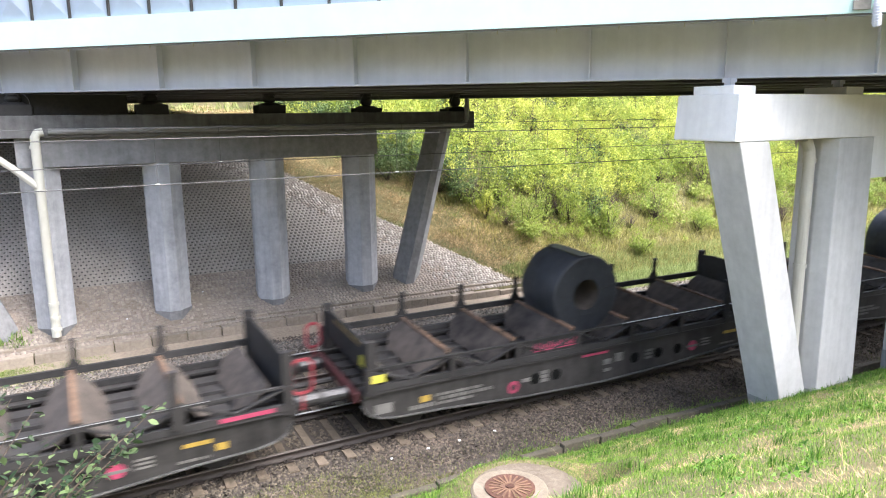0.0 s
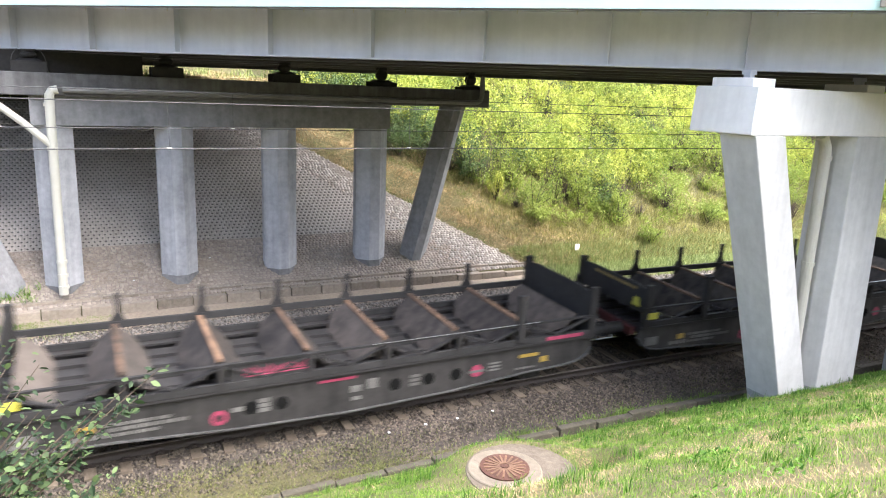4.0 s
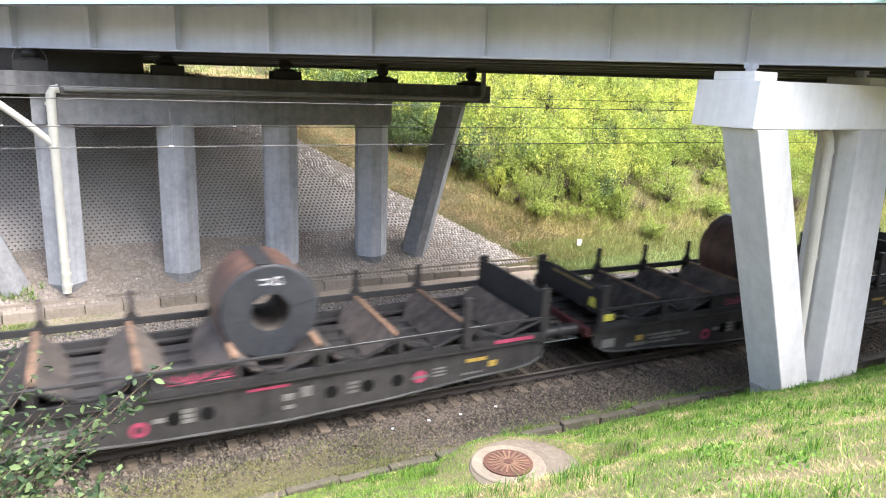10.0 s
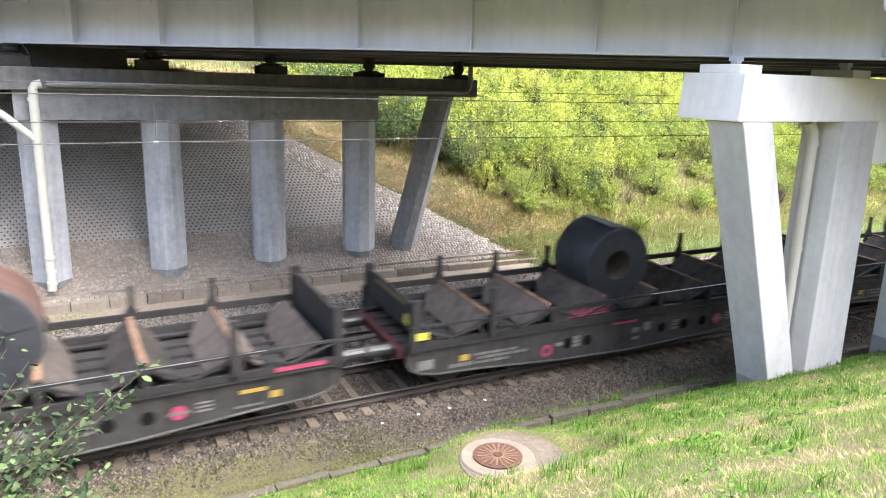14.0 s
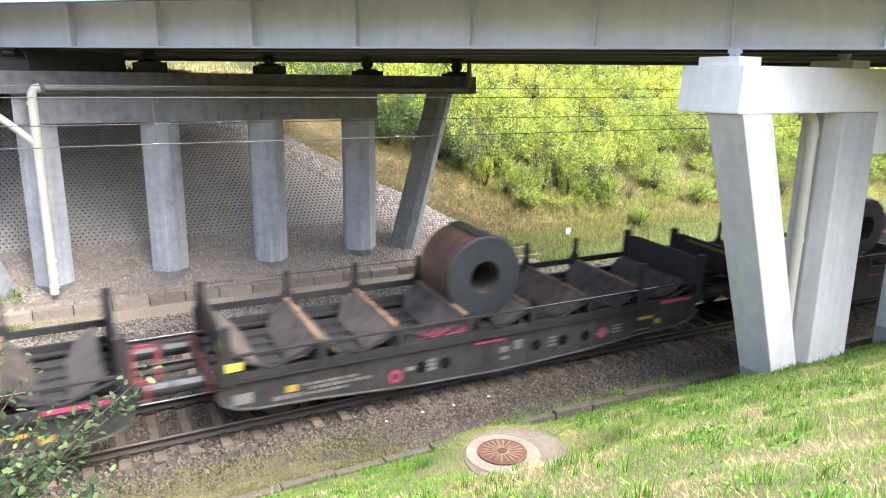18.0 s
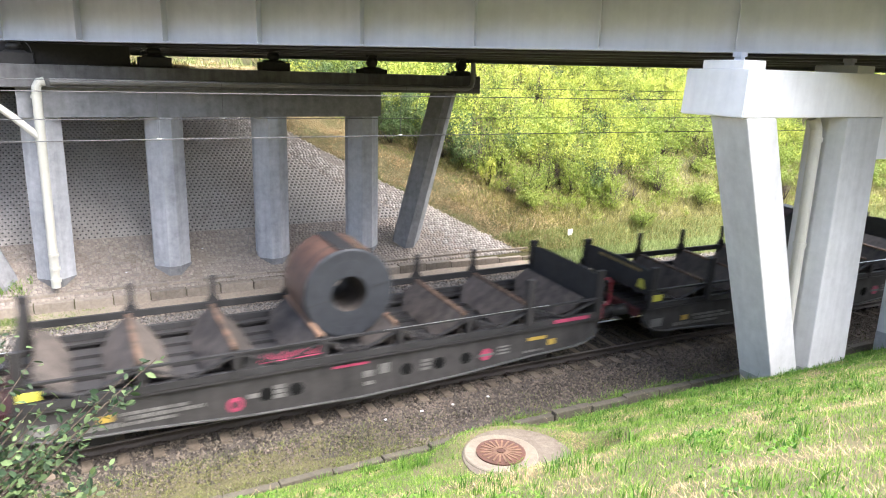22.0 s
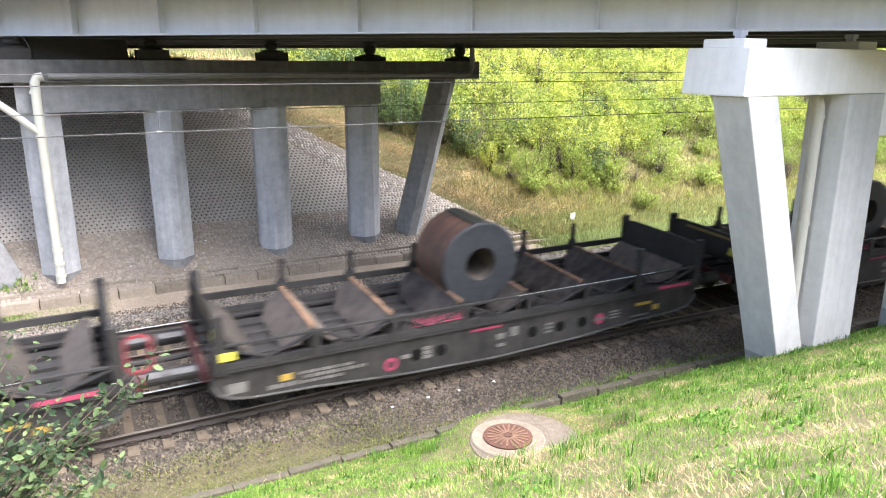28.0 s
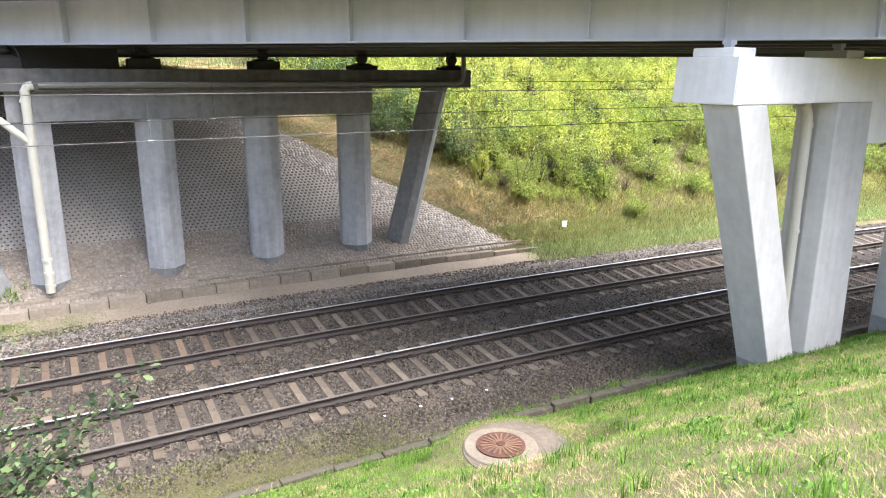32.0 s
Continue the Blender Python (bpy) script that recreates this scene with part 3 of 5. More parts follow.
def build_far_pier():
    pier = empty("bridge_pier", pose(0, 0, 0), "grey concrete bridge pier with chamfered columns and a crossbeam", "bridge pier", "bridge piers")
    for x0, x1 in ((-1.44, -0.42), (1.77, 2.84), (4.98, 6.06), (8.18, 9.30)):
        o = octagon(x0, x1, 8.72, 9.75, 0.38)
        part("column", column(o, o, -0.6, 5.22), CONCRETE, pier)
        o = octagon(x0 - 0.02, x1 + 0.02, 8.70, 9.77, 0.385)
        part("column_foot", column(o, o, -0.6, 0.60 + 0.03 * math.sin(x0)), FOOT, pier, "dark foot of the column")
    for xt, xb in ((11.39, 9.72), (-5.0, -2.72)):
        lo = octagon(xb, xb + 1.06, 8.75, 9.6, 0.36)
        hi = octagon(xt, xt + 1.0, 8.75, 9.6, 0.36)
        part("raked_leg", column(lo, hi, -0.1, 6.02), BEAM_GREY, pier, "slanting concrete leg")
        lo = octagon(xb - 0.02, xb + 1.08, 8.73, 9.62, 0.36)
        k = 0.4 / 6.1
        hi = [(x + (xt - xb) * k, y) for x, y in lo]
        part("column_foot", column(lo, hi, -0.1, 0.3), FOOT, pier, "dark foot of the leg")
    part("crossbeam", block(-1.44, 9.24, 8.72, 9.75, 5.22, 6.03), BEAM_GREY, pier)
    part("bearing_shelf", block(-6.5, 13.03, 8.5, 10.1, 6.03, 6.64, 0.02), SHELF, pier, "stained bearing shelf on top of the pier, darkened for shade")
    # panel added for the black gap by the bearings; no wall known there
    part("dark_infill", block(-6.4, 1.55, 9.62, 9.9, 6.642, 7.22), BEARING, pier, "dark infill added behind the first bearing")
    for x, tall in ((-1.36, 0.40), (2.17, 0.40), (5.72, 0.36), (9.09, 0.25), (12.6, 0.21)):
        z = 6.53 + tall
        part("bearing_pedestal", block(x - 0.44, x + 0.44, 8.85, 9.55, 6.64, z, 0.01), BEARING, pier)
        part("bearing_seat", column(octagon(x - 0.34, x + 0.34, 8.9, 9.5, 0.05), octagon(x - 0.22, x + 0.22, 9.0, 9.4, 0.05), z, z + 0.07), BEARING, pier)
        k = (7.245 - z - 0.07) / 5
        z += 0.07
        bm = tube(bmesh.new(), [(x, 9.2, z), (x, 9.2, z + k), (x, 9.2, z + 2 * k), (x, 9.2, z + 3 * k), (x, 9.2, z + 4 * k)], [0.13, 0.19, 0.21, 0.19, 0.13], 14)
        tube(bm, [(x, 9.2, z + 4 * k), (x, 9.2, 7.245)], 0.2, 12)
        part("bearing", bm, BEARING, pier, "black steel bridge bearing")
        for e in (-1, 1):
            arc = [(x + e * (0.40 - 0.16 * (j / 6) ** 2.2), 8.82, z - 0.05 + (7.24 - z + 0.05) * j / 6) for j in range(7)]
            part("earth_cable", tube(bmesh.new(), arc, 0.009, 5), GIRDER_DARK, pier)
    gutter = empty("rain_pipe", pose(0, 0, 0), "cream rain pipe down the first column of the pier", "drainpipe", "drainpipes")
    bm = tube(bmesh.new(), [(-0.72, 8.42, 6.2), (-0.86, 8.42, 6.17), (-0.93, 8.42, 6.05), (-0.94, 8.42, 5.7), (-0.96, 8.45, 2.0), (-0.97, 8.47, 0.42)], 0.122, 14)
    part("down_pipe", bm, PIPE, gutter)
    for z in (5.75, 4.55, 1.35, 0.95, 0.6):
        part("pipe_collar", tube(bmesh.new(), [(-0.955, 8.44, z), (-0.955, 8.44, z + 0.09)], 0.142, 14), PIPE, gutter)
    bm = tube(bmesh.new(), [(-3.6, 8.42, 7.0), (-1.58, 8.42, 5.29), (-0.97, 8.42, 4.70)], 0.095, 10)
    part("branch_pipe", bm, PIPE, gutter)
    bm = tube(bmesh.new(), [(-0.6, 8.42, 6.2), (4, 8.42, 6.2), (8, 8.42, 6.2), (12.45, 8.42, 6.2), (12.6, 8.42, 6.27), (12.66, 8.42, 6.42), (12.66, 8.42, 7.1)], 0.085, 10)
    part("header_pipe", bm, PIPE_DARK, gutter, "grey header pipe under the bearings")


def build_near_pier():
    pier = empty("bridge_pier", pose(0, 0, 0), "sunlit light grey concrete bridge pier with slanting legs", "bridge pier", "bridge piers")
    yf, yb = -4.7, -3.9
    k = (12.46 - 10.83) / (6.03 - 0.57)

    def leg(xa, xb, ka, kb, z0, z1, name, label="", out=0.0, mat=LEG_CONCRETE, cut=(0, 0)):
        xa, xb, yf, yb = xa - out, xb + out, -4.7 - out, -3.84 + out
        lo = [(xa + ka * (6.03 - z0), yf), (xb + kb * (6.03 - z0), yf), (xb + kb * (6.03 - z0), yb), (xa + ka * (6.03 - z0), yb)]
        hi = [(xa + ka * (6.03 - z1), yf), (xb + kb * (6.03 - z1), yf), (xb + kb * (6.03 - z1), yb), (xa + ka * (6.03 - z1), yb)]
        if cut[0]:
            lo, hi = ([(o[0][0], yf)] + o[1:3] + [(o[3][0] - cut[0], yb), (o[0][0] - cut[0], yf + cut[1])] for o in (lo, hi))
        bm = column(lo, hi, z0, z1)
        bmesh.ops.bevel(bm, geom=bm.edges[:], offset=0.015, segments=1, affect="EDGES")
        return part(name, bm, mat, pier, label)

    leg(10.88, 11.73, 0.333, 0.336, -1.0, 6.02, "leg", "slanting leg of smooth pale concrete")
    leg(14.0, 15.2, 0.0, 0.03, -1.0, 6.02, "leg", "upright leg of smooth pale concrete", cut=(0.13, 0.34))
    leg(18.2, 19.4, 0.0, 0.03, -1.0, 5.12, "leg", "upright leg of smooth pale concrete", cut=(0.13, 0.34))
    for xa, xb, ka, kb, z, cut in ((10.88, 11.73, 0.333, 0.336, 0.30, (0, 0)), (14.0, 15.2, 0.0, 0.03, 0.42, (0.13, 0.34)), (18.2, 19.4, 0.0, 0.03, 0.42, (0.13, 0.34))):
        leg(xa, xb, ka, kb, -1.0, z, "leg_foot", "darker foot of the leg", 0.006, FOOT_PALE, cut)
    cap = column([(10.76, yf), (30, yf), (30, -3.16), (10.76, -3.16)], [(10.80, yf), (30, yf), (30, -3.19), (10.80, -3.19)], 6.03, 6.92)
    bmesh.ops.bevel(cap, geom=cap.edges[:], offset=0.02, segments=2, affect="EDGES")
    part("pier_cap", cap, LIT_CONCRETE, pier, "broad pale concrete pier cap")
    part("haunch", prism([(15.203, 5.12), (30, 5.12), (30, 6.027), (15.203, 6.027)], yf + 0.003, -3.2), LIT_CONCRETE, pier)
    for x in (11.35, 14.86, 18.4, 21.8):
        part("bearing_plinth", block(x - 0.42, x + 0.20, -4.45, -3.46, 6.92, 7.09, 0.015), LIT_CONCRETE, pier)
        bm = block(x - 0.06, x + 0.06, -4.06, -3.90, 7.09, 7.16)
        box(bm, x - 0.09, x + 0.09, -4.08, -3.88, 7.16, 7.245)
        part("bearing", bm, GIRDER, pier, "small pale bridge bearing")
    pipe = empty("rain_pipe", pose(0, 0, 0), "cream rain pipe beside the leg of the pier", "drainpipe", "drainpipes")
    bm = tube(bmesh.new(), [(13.42, -4.28, 6.02), (13.52, -4.28, 5.92), (13.61, -4.28, 5.78), (13.64, -4.28, 5.55), (13.64, -4.28, 2.0), (13.65, -4.28, -0.3)], 0.12, 14)
    part("down_pipe", bm, PIPE, pipe)
    for z in (5.5, 3.2, 0.9):
        part("pipe_collar", tube(bmesh.new(), [(13.64, -4.28, z), (13.64, -4.28, z + 0.09)], 0.14, 14), PIPE, pipe)


def build_wires():
    for v, z0, z1 in ((0.0, 5.38, 6.2), (TRACK2, 5.48, 6.32)):
        line = empty("overhead_line", pose(0, 0, 0), "overhead contact wire hung from a messenger wire by droppers", "overhead line", "overhead lines")
        low = [spot(s, v, z0 + 0.0 * s) for s in range(-80, 121, 4)]
        high = [spot(s, v, z1 + 0.00025 * (s - 12) ** 2 * 0.35) for s in range(-80, 121, 4)]
        part("contact_wire", tube(bmesh.new(), low, 0.010, 5), WIRE, line)
        part("messenger_wire", tube(bmesh.new(), high, 0.009, 5), WIRE, line)
        for i in range(-6, 12):
            s = i * 4.8 + (1.1 if v == 0 else 3.0)
            bm = tube(bmesh.new(), [spot(s, v, z0), spot(s, v, z1 + 0.00025 * (s - 12) ** 2 * 0.35)], 0.005, 4)
            part("dropper", bm, WIRE, line)
            bm = tube(bmesh.new(), [spot(s - 0.04, v, z0 + 0.01), spot(s + 0.04, v, z0 + 0.01)], 0.014, 6)
            part("clamp", bm, PIPE, line)


build_ground()
build_kerbs()
build_edging()
build_tracks()
build_bridge()
build_far_pier()
build_near_pier()
build_wires()


# --- the train: wagons of one type, steel coils in the middle cradle of most ---
PITCH = 13.62
MID = 5.78
RIDGES = (1.72, 3.36, 5.0, 6.62, 8.24, 9.86)


def wagon_thing(name, tall=(), tail=False):
    w = empty(name, pose(0, 0, 0), "dark grimy flat wagon with coil cradles and side rails", "wagon", "wagons of the train")
    q = lambda u: u - MID

    # fishbelly side sills
    bottom = [(-0.28, 0.90), (-0.17, 0.72), (0.07, 0.60), (0.42, 0.54), (1.6, 0.50), (3.6, 0.36), (5.8, 0.30), (8.0, 0.36), (10.0, 0.50), (11.15, 0.54), (11.5, 0.60), (11.74, 0.72), (11.85, 0.90)]
    outline = [(q(a), b) for a, b in bottom] + [(q(11.85), 1.14), (q(-0.28), 1.14)]
    for sgn in (-1, 1):
        y0, y1 = sorted((sgn * 1.36, sgn * 1.30))
        sill = part("side_sill", prism(outline, y0, y1), SILL, w, "grimy grey fishbelly side sill")
        bm = bmesh.new()
        for (a, b), (c, d) in zip(bottom, bottom[1:]):
            beam(bm, (q(a), sgn * 1.345, b - 0.008), (q(c), sgn * 1.345, d - 0.008), 0.15, 0.022, (0, 0, 1))
        # lip is lighter than the sill: its highlight sits in the colour
        part("sill_lip", bm, LIP, w, "lower lip of the sill, lightened as if catching light")
        y0, y1 = sorted((sgn * 1.44, sgn * 1.20))
        part("sill_flange", block(q(-0.28), q(11.85), y0, y1, 1.14, 1.19), WAGON_DARK, w)
        part("lower_rail", block(q(-0.25), q(11.82), *sorted((sgn * 1.44, sgn * 1.36)), 1.20, 1.33), WAGON, w)
        part("upper_rail", block(q(-0.25), q(11.82), *sorted((sgn * 1.44, sgn * 1.37)), 1.655 if sgn < 0 else 1.56, 1.70), WAGON, w, "worn top rail")
        posts = (-0.18,) + RIDGES + (11.75,)
        for u in posts:
            part("stanchion", block(q(u - 0.06), q(u + 0.06), *sorted((sgn * 1.46, sgn * 1.36)), 1.19, 1.70), WAGON_DARK, w)
        for a, b in zip(posts, posts[1:]):
            m = (a + b) / 2
            for p0, p1 in () if sgn > 0 else (((a + 0.06, 1.64), (m, 1.34)), ((m, 1.34), (b - 0.06, 1.64))):
                bm = beam(bmesh.new(), (q(p0[0]), sgn * 1.40, p0[1]), (q(p1[0]), sgn * 1.40, p1[1]), 0.03, 0.085, (0, 1, 0))
                part("brace", bm, WAGON, w)
    # bright strip paints in the glint along the worn top rail
    part("worn_edge_glint", block(q(6.3), q(10.3), -1.442, -1.424, 1.70, 1.705), EDGE_GLINT, w, "worn rail edge with its glint put into a bright strip")
    bm = block(q(3.5), q(5.0), -1.41, -1.385, 1.33, 1.655)
    part("side_plate", bm, WAGON, w)
    # stakes on the far side and those set up on the near side
    for u in RIDGES:
        bm = prism([(q(u - 0.08), 1.70), (q(u + 0.22), 1.70), (q(u + 0.13), 1.88), (q(u + 0.13), 2.28), (q(u + 0.03), 2.28), (q(u + 0.03), 1.88)], 1.38, 1.46)
        part("stake", bm, WAGON_DARK, w)
    for u in tall:
        bm = block(q(u - 0.07), q(u + 0.07), -1.50, -1.40, 1.3, 2.36)
        box(bm, q(u - 0.09), q(u + 0.09), -1.51, -1.39, 2.30, 2.38)
        part("stake", bm, WAGON_DARK, w)
    # floor beams
    part("deck_plate", block(q(-0.2), q(11.8), -1.19, 1.19, 1.02, 1.08), WAGON_DARK, w)
    for y in (-0.75, -0.25, 0.25, 0.75):
        part("floor_beam", block(q(-0.2), q(11.8), y - 0.06, y + 0.06, 1.081, 1.15), WAGON_DARK if abs(y) > 0.5 else WAGON, w)
    # cradles: tent-shaped saddles with a timber on the ridge
    for u in RIDGES:
        bm = bmesh.new()
        for sgn in (-1, 1):
            pts = [(0.05, -1.18, 1.68), (0.05, 1.18, 1.68), (0.34, 1.26, 1.38), (0.56, 0.86, 1.15), (0.56, -0.86, 1.15), (0.34, -1.26, 1.38)]
            front = [bm.verts.new((q(u) + sgn * a, b, c)) for a, b, c in pts]
            back = [bm.verts.new((q(u) + sgn * (a - 0.035), b, c - 0.02)) for a, b, c in pts]
            bm.faces.new(front)
            bm.faces.new(back[::-1])
            for i in range(6):
                bm.faces.new((front[i], back[i], back[(i + 1) % 6], front[(i + 1) % 6]))
        bmesh.ops.recalc_face_normals(bm, faces=bm.faces[:])
        box(bm, q(u - 0.05), q(u + 0.05), -1.0, 1.0, 1.1, 1.66)
        cradle = part("cradle", bm, SADDLE, w, "brown steel coil saddle")
        part("ridge_timber", block(q(u - 0.05), q(u + 0.05), -1.2, 1.2, 1.66, 1.725, 0.01), TIMBER, cradle, "rust-coloured ridge timber")
    # half saddles against the ends
    for u, sgn in ((0.10, 1), (11.45, -1)):
        bm = bmesh.new()
        pts = [(0.0, -1.18, 1.68), (0.0, 1.18, 1.68), (0.32, 1.24, 1.40), (0.55, 0.86, 1.15), (0.55, -0.86, 1.15), (0.32, -1.24, 1.40)]
        front = [bm.verts.new((q(u) + sgn * a, b, c)) for a, b, c in pts]
        back = [bm.verts.new((q(u) + sgn * (a - 0.035), b, c - 0.02)) for a, b, c in pts]
        bm.faces.new(front)
        bm.faces.new(back[::-1])
        for i in range(6):
            bm.faces.new((front[i], back[i], back[(i + 1) % 6], front[(i + 1) % 6]))
        bmesh.ops.recalc_face_normals(bm, faces=bm.faces[:])
        part("end_saddle", bm, SADDLE, w, "brown steel coil saddle")
    # end walls with corner posts
    for u, top in ((-0.15, 2.12), (11.72, 2.22)):
        foot = top - 0.62 if u < 0 else 1.12
        wall = part("end_wall", prism([(-1.36, foot), (1.36, foot), (1.36, top), (0.9, top + 0.06), (-0.9, top + 0.06), (-1.36, top)], q(u), q(u + 0.05), axis="x"), WAGON, w, "dark steel end wall")
        for y in (-1.38, 1.36):
            part("corner_post", block(q(u - 0.05), q(u + 0.15), y - 0.06, y + 0.06, 1.1, top + 0.14), WAGON_DARK, w)
        if u < 0:
            part("amber_strip", block(q(u - 0.008), q(u - 0.003), -0.95, 0.75, top - 0.10, top - 0.03), OCHRE, wall, "worn amber strip")
        if u > 0:
            part("painted_patch", block(q(u + 0.05), q(u + 0.06), -0.6, -0.2, top - 0.5, top - 0.3), PINK, wall)
    part("warning_sign", prism([(-1.15, 1.62), (-0.85, 1.62), (-0.92, 1.85), (-1.08, 1.85)], q(-0.162), q(-0.152), axis="x"), YELLOW, w)
    # headstocks, buffers and coupler
    for u, out in ((-0.30, -1), (11.87, 1)):
        part("headstock", block(*sorted((q(u), q(u + out * 0.12))), -1.25, 1.25, 0.94, 1.16, 0.015), RED if out < 0 else WAGON_DARK, w, "worn red headstock beam" if out < 0 else "dark headstock beam")
        for y in (-0.875, 0.875):
            x = q(u + out * 0.16)
            bm = tube(bmesh.new(), [(x, y, 1.05), (x + out * 0.50, y, 1.05)], 0.145, 16)
            buf = part("buffer", bm, BUFFER, w, "bright steel buffer")
            bm = tube(bmesh.new(), [(x + out * 0.50, y, 1.05), (x + out * 0.545, y, 1.05)], 0.19, 18)
            part("buffer_head", bm, WAGON_DARK, buf)
        bm = tube(bmesh.new(), [(q(u + out * 0.16), 0, 1.0), (q(u + out * 0.70), 0, 0.98)], 0.06, 8)
        part("coupling", bm, WAGON_DARK, w)
    # bogies
    for u in (1.9, 9.65):
        bm = block(q(u - 1.3), q(u + 1.3), -1.12, -0.98, 0.42, 0.62)
        box(bm, q(u - 1.3), q(u + 1.3), 0.98, 1.12, 0.42, 0.62)
        box(bm, q(u - 0.2), q(u + 0.2), -1.0, 1.0, 0.55, 1.0)
        bog = part("bogie", bm, WAGON_DARK, w)
        for d in (-0.9, 0.9):
            bm = tube(bmesh.new(), [(q(u + d), -0.9, 0.46), (q(u + d), 0.9, 0.46)], 0.09, 10)
            for sgn in (-1, 1):
                disc(bm, (q(u + d), sgn * 0.752, 0.462), 0.46, 0.12, "y", 16)
                disc(bm, (q(u + d), sgn * 0.69, 0.462), 0.485, 0.03, "y", 16)
            part("wheelset", bm, WAGON_DARK, bog)
    # markings on the near side
    def plate(name, u0, u1, z0, z1, mat, y=-1.366, parent=None, label=""):
        bm = bmesh.new()
        a, k = u0, 0
        while a < u1:
            b = min(u1, a + (0.13, 0.21, 0.09, 0.16)[k % 4]) if u1 - u0 > 0.55 and mat is WHITE else u1
            box(bm, q(a), q(b), y - 0.004, y, z0, z1)
            a, k = b + 0.035, k + 1
        part(name, bm, mat, parent or w, label)

    plate("yellow_plate", -0.12, 0.18, 1.39, 1.56, YELLOW, -1.445, label="yellow plate")
    plate("yellow_plate", 1.00, 1.22, 0.73, 0.87, AMBER, label="small yellow plate")
    plate("yellow_plate", 10.42, 10.62, 0.68, 0.82, AMBER, label="small yellow plate")
    plate("amber_bar", 9.85, 10.35, 0.86, 0.94, AMBER)
    for u0, u1, z0, z1 in ((0.75, 1.35, 0.60, 0.69), (1.35, 2.5, 0.80, 0.86), (1.45, 2.75, 0.70, 0.77), (1.4, 2.3, 0.60, 0.66), (-0.02, 0.36, 0.66, 0.88), (3.52, 3.75, 0.69, 0.78),
                           (4.02, 4.24, 0.60, 0.68), (4.02, 4.24, 0.70, 0.78), (4.02, 4.24, 0.80, 0.88), (5.85, 6.08, 0.70, 0.84), (5.87, 6.07, 0.52, 0.60), (6.2, 6.42, 0.72, 0.94),
                           (7.15, 7.38, 0.62, 0.68), (7.15, 7.38, 0.72, 0.78), (7.15, 7.38, 0.81, 0.87), (8.55, 8.95, 0.68, 0.74), (9.05, 9.35, 0.66, 0.70), (9.05, 9.35, 0.74, 0.78), (9.05, 9.35, 0.82, 0.86), (9.75, 10.3, 0.58, 0.63)):
        plate("marking", u0, u1, z0, z1, WHITE)
    # solid black discs stand for the shade inside round holes
    for u in (3.88, 4.46, 6.82, 7.58, 8.24):
        bm = disc(bmesh.new(), (q(u), -1.362, 0.72), 0.135, 0.012, "y", 16)
        part("hole_disc", bm, BLACK, w, "black disc for the shade inside a round hole")
    plate("painted_bar", 5.2, 5.95, 1.0, 1.055, PINK, label="pink painted bar")
    plate("painted_bar", 10.5, 11.5, 1.225, 1.31, PINK, -1.445)
    bm = tube(bmesh.new(), [(q(3.3), -1.369, 0.62), (q(3.3), -1.364, 0.62)], 0.15, 14)
    ring = part("painted_disc", bm, PINK, w)
    part("disc_centre", tube(bmesh.new(), [(q(3.3), -1.374, 0.62), (q(3.3), -1.3695, 0.62)], 0.075, 12), WAGON, ring)
    bm = tube(bmesh.new(), [(q(8.75), -1.369, 0.72), (q(8.75), -1.364, 0.72)], 0.14, 14)
    part("painted_disc", bm, PINK, w)
    bm = bmesh.new()
    rnd = random.Random(3)
    x = 3.75
    pts = []
    while x < 4.9:
        pts += [(q(x), -1.40, 1.44 + rnd.uniform(-0.03, 0.03)), (q(x + 0.06), -1.40, 1.57 + rnd.uniform(-0.04, 0.04)), (q(x + 0.10), -1.40, 1.45)]
        x += 0.14
    part("scrawl", tube(bm, pts, 0.021, 6), PINK, w, "pink painted scrawl")
    part("scrawl", tube(bmesh.new(), [(q(3.8), -1.40, 1.395), (q(4.5), -1.40, 1.40), (q(4.95), -1.40, 1.41)], 0.018, 6), PINK, w)
    if tail:
        for y in (-1.05, 1.05):
            bm = block(q(-0.52), q(-0.47), y - 0.14, y + 0.14, 1.10, 1.42, 0.01)
            lamp = part("tail_board", bm, SIGN, w, "white tail board with red corners")
            part("tail_corner", block(q(-0.526), q(-0.521), y - 0.13, y + 0.13, 1.11, 1.22), PINK, lamp)
            part("tail_corner", block(q(-0.526), q(-0.521), y - 0.05, y + 0.13, 1.33, 1.41), PINK, lamp)
    return w


def hoop_mesh(u0, u1, y, top):
    """A rounded hand hoop on a short stem, at the end of a wagon."""
    q = lambda u: u - MID
    bm = bmesh.new()
    k = 0.09
    ring = [(u0 + k, 1.36), (u1 - k, 1.36), (u1, 1.36 + k), (u1, top - k), (u1 - k, top), (u0 + k, top), (u0, top - k), (u0, 1.36 + k), (u0 + k, 1.36)]
    for (a, b), (c, d) in zip(ring, ring[1:]):
        beam(bm, (q(a), y, b), (q(c), y, d), 0.05, 0.05, (0, 1, 0))
    beam(bm, (q((u0 + u1) / 2), y, 1.0), (q((u0 + u1) / 2), y, 1.36), 0.05, 0.05, (0, 1, 0))
    me = bpy.data.meshes.new("hand_hoop")
    bm.to_mesh(me)
    bm.free()
    me.materials.append(HOOP)
    return me


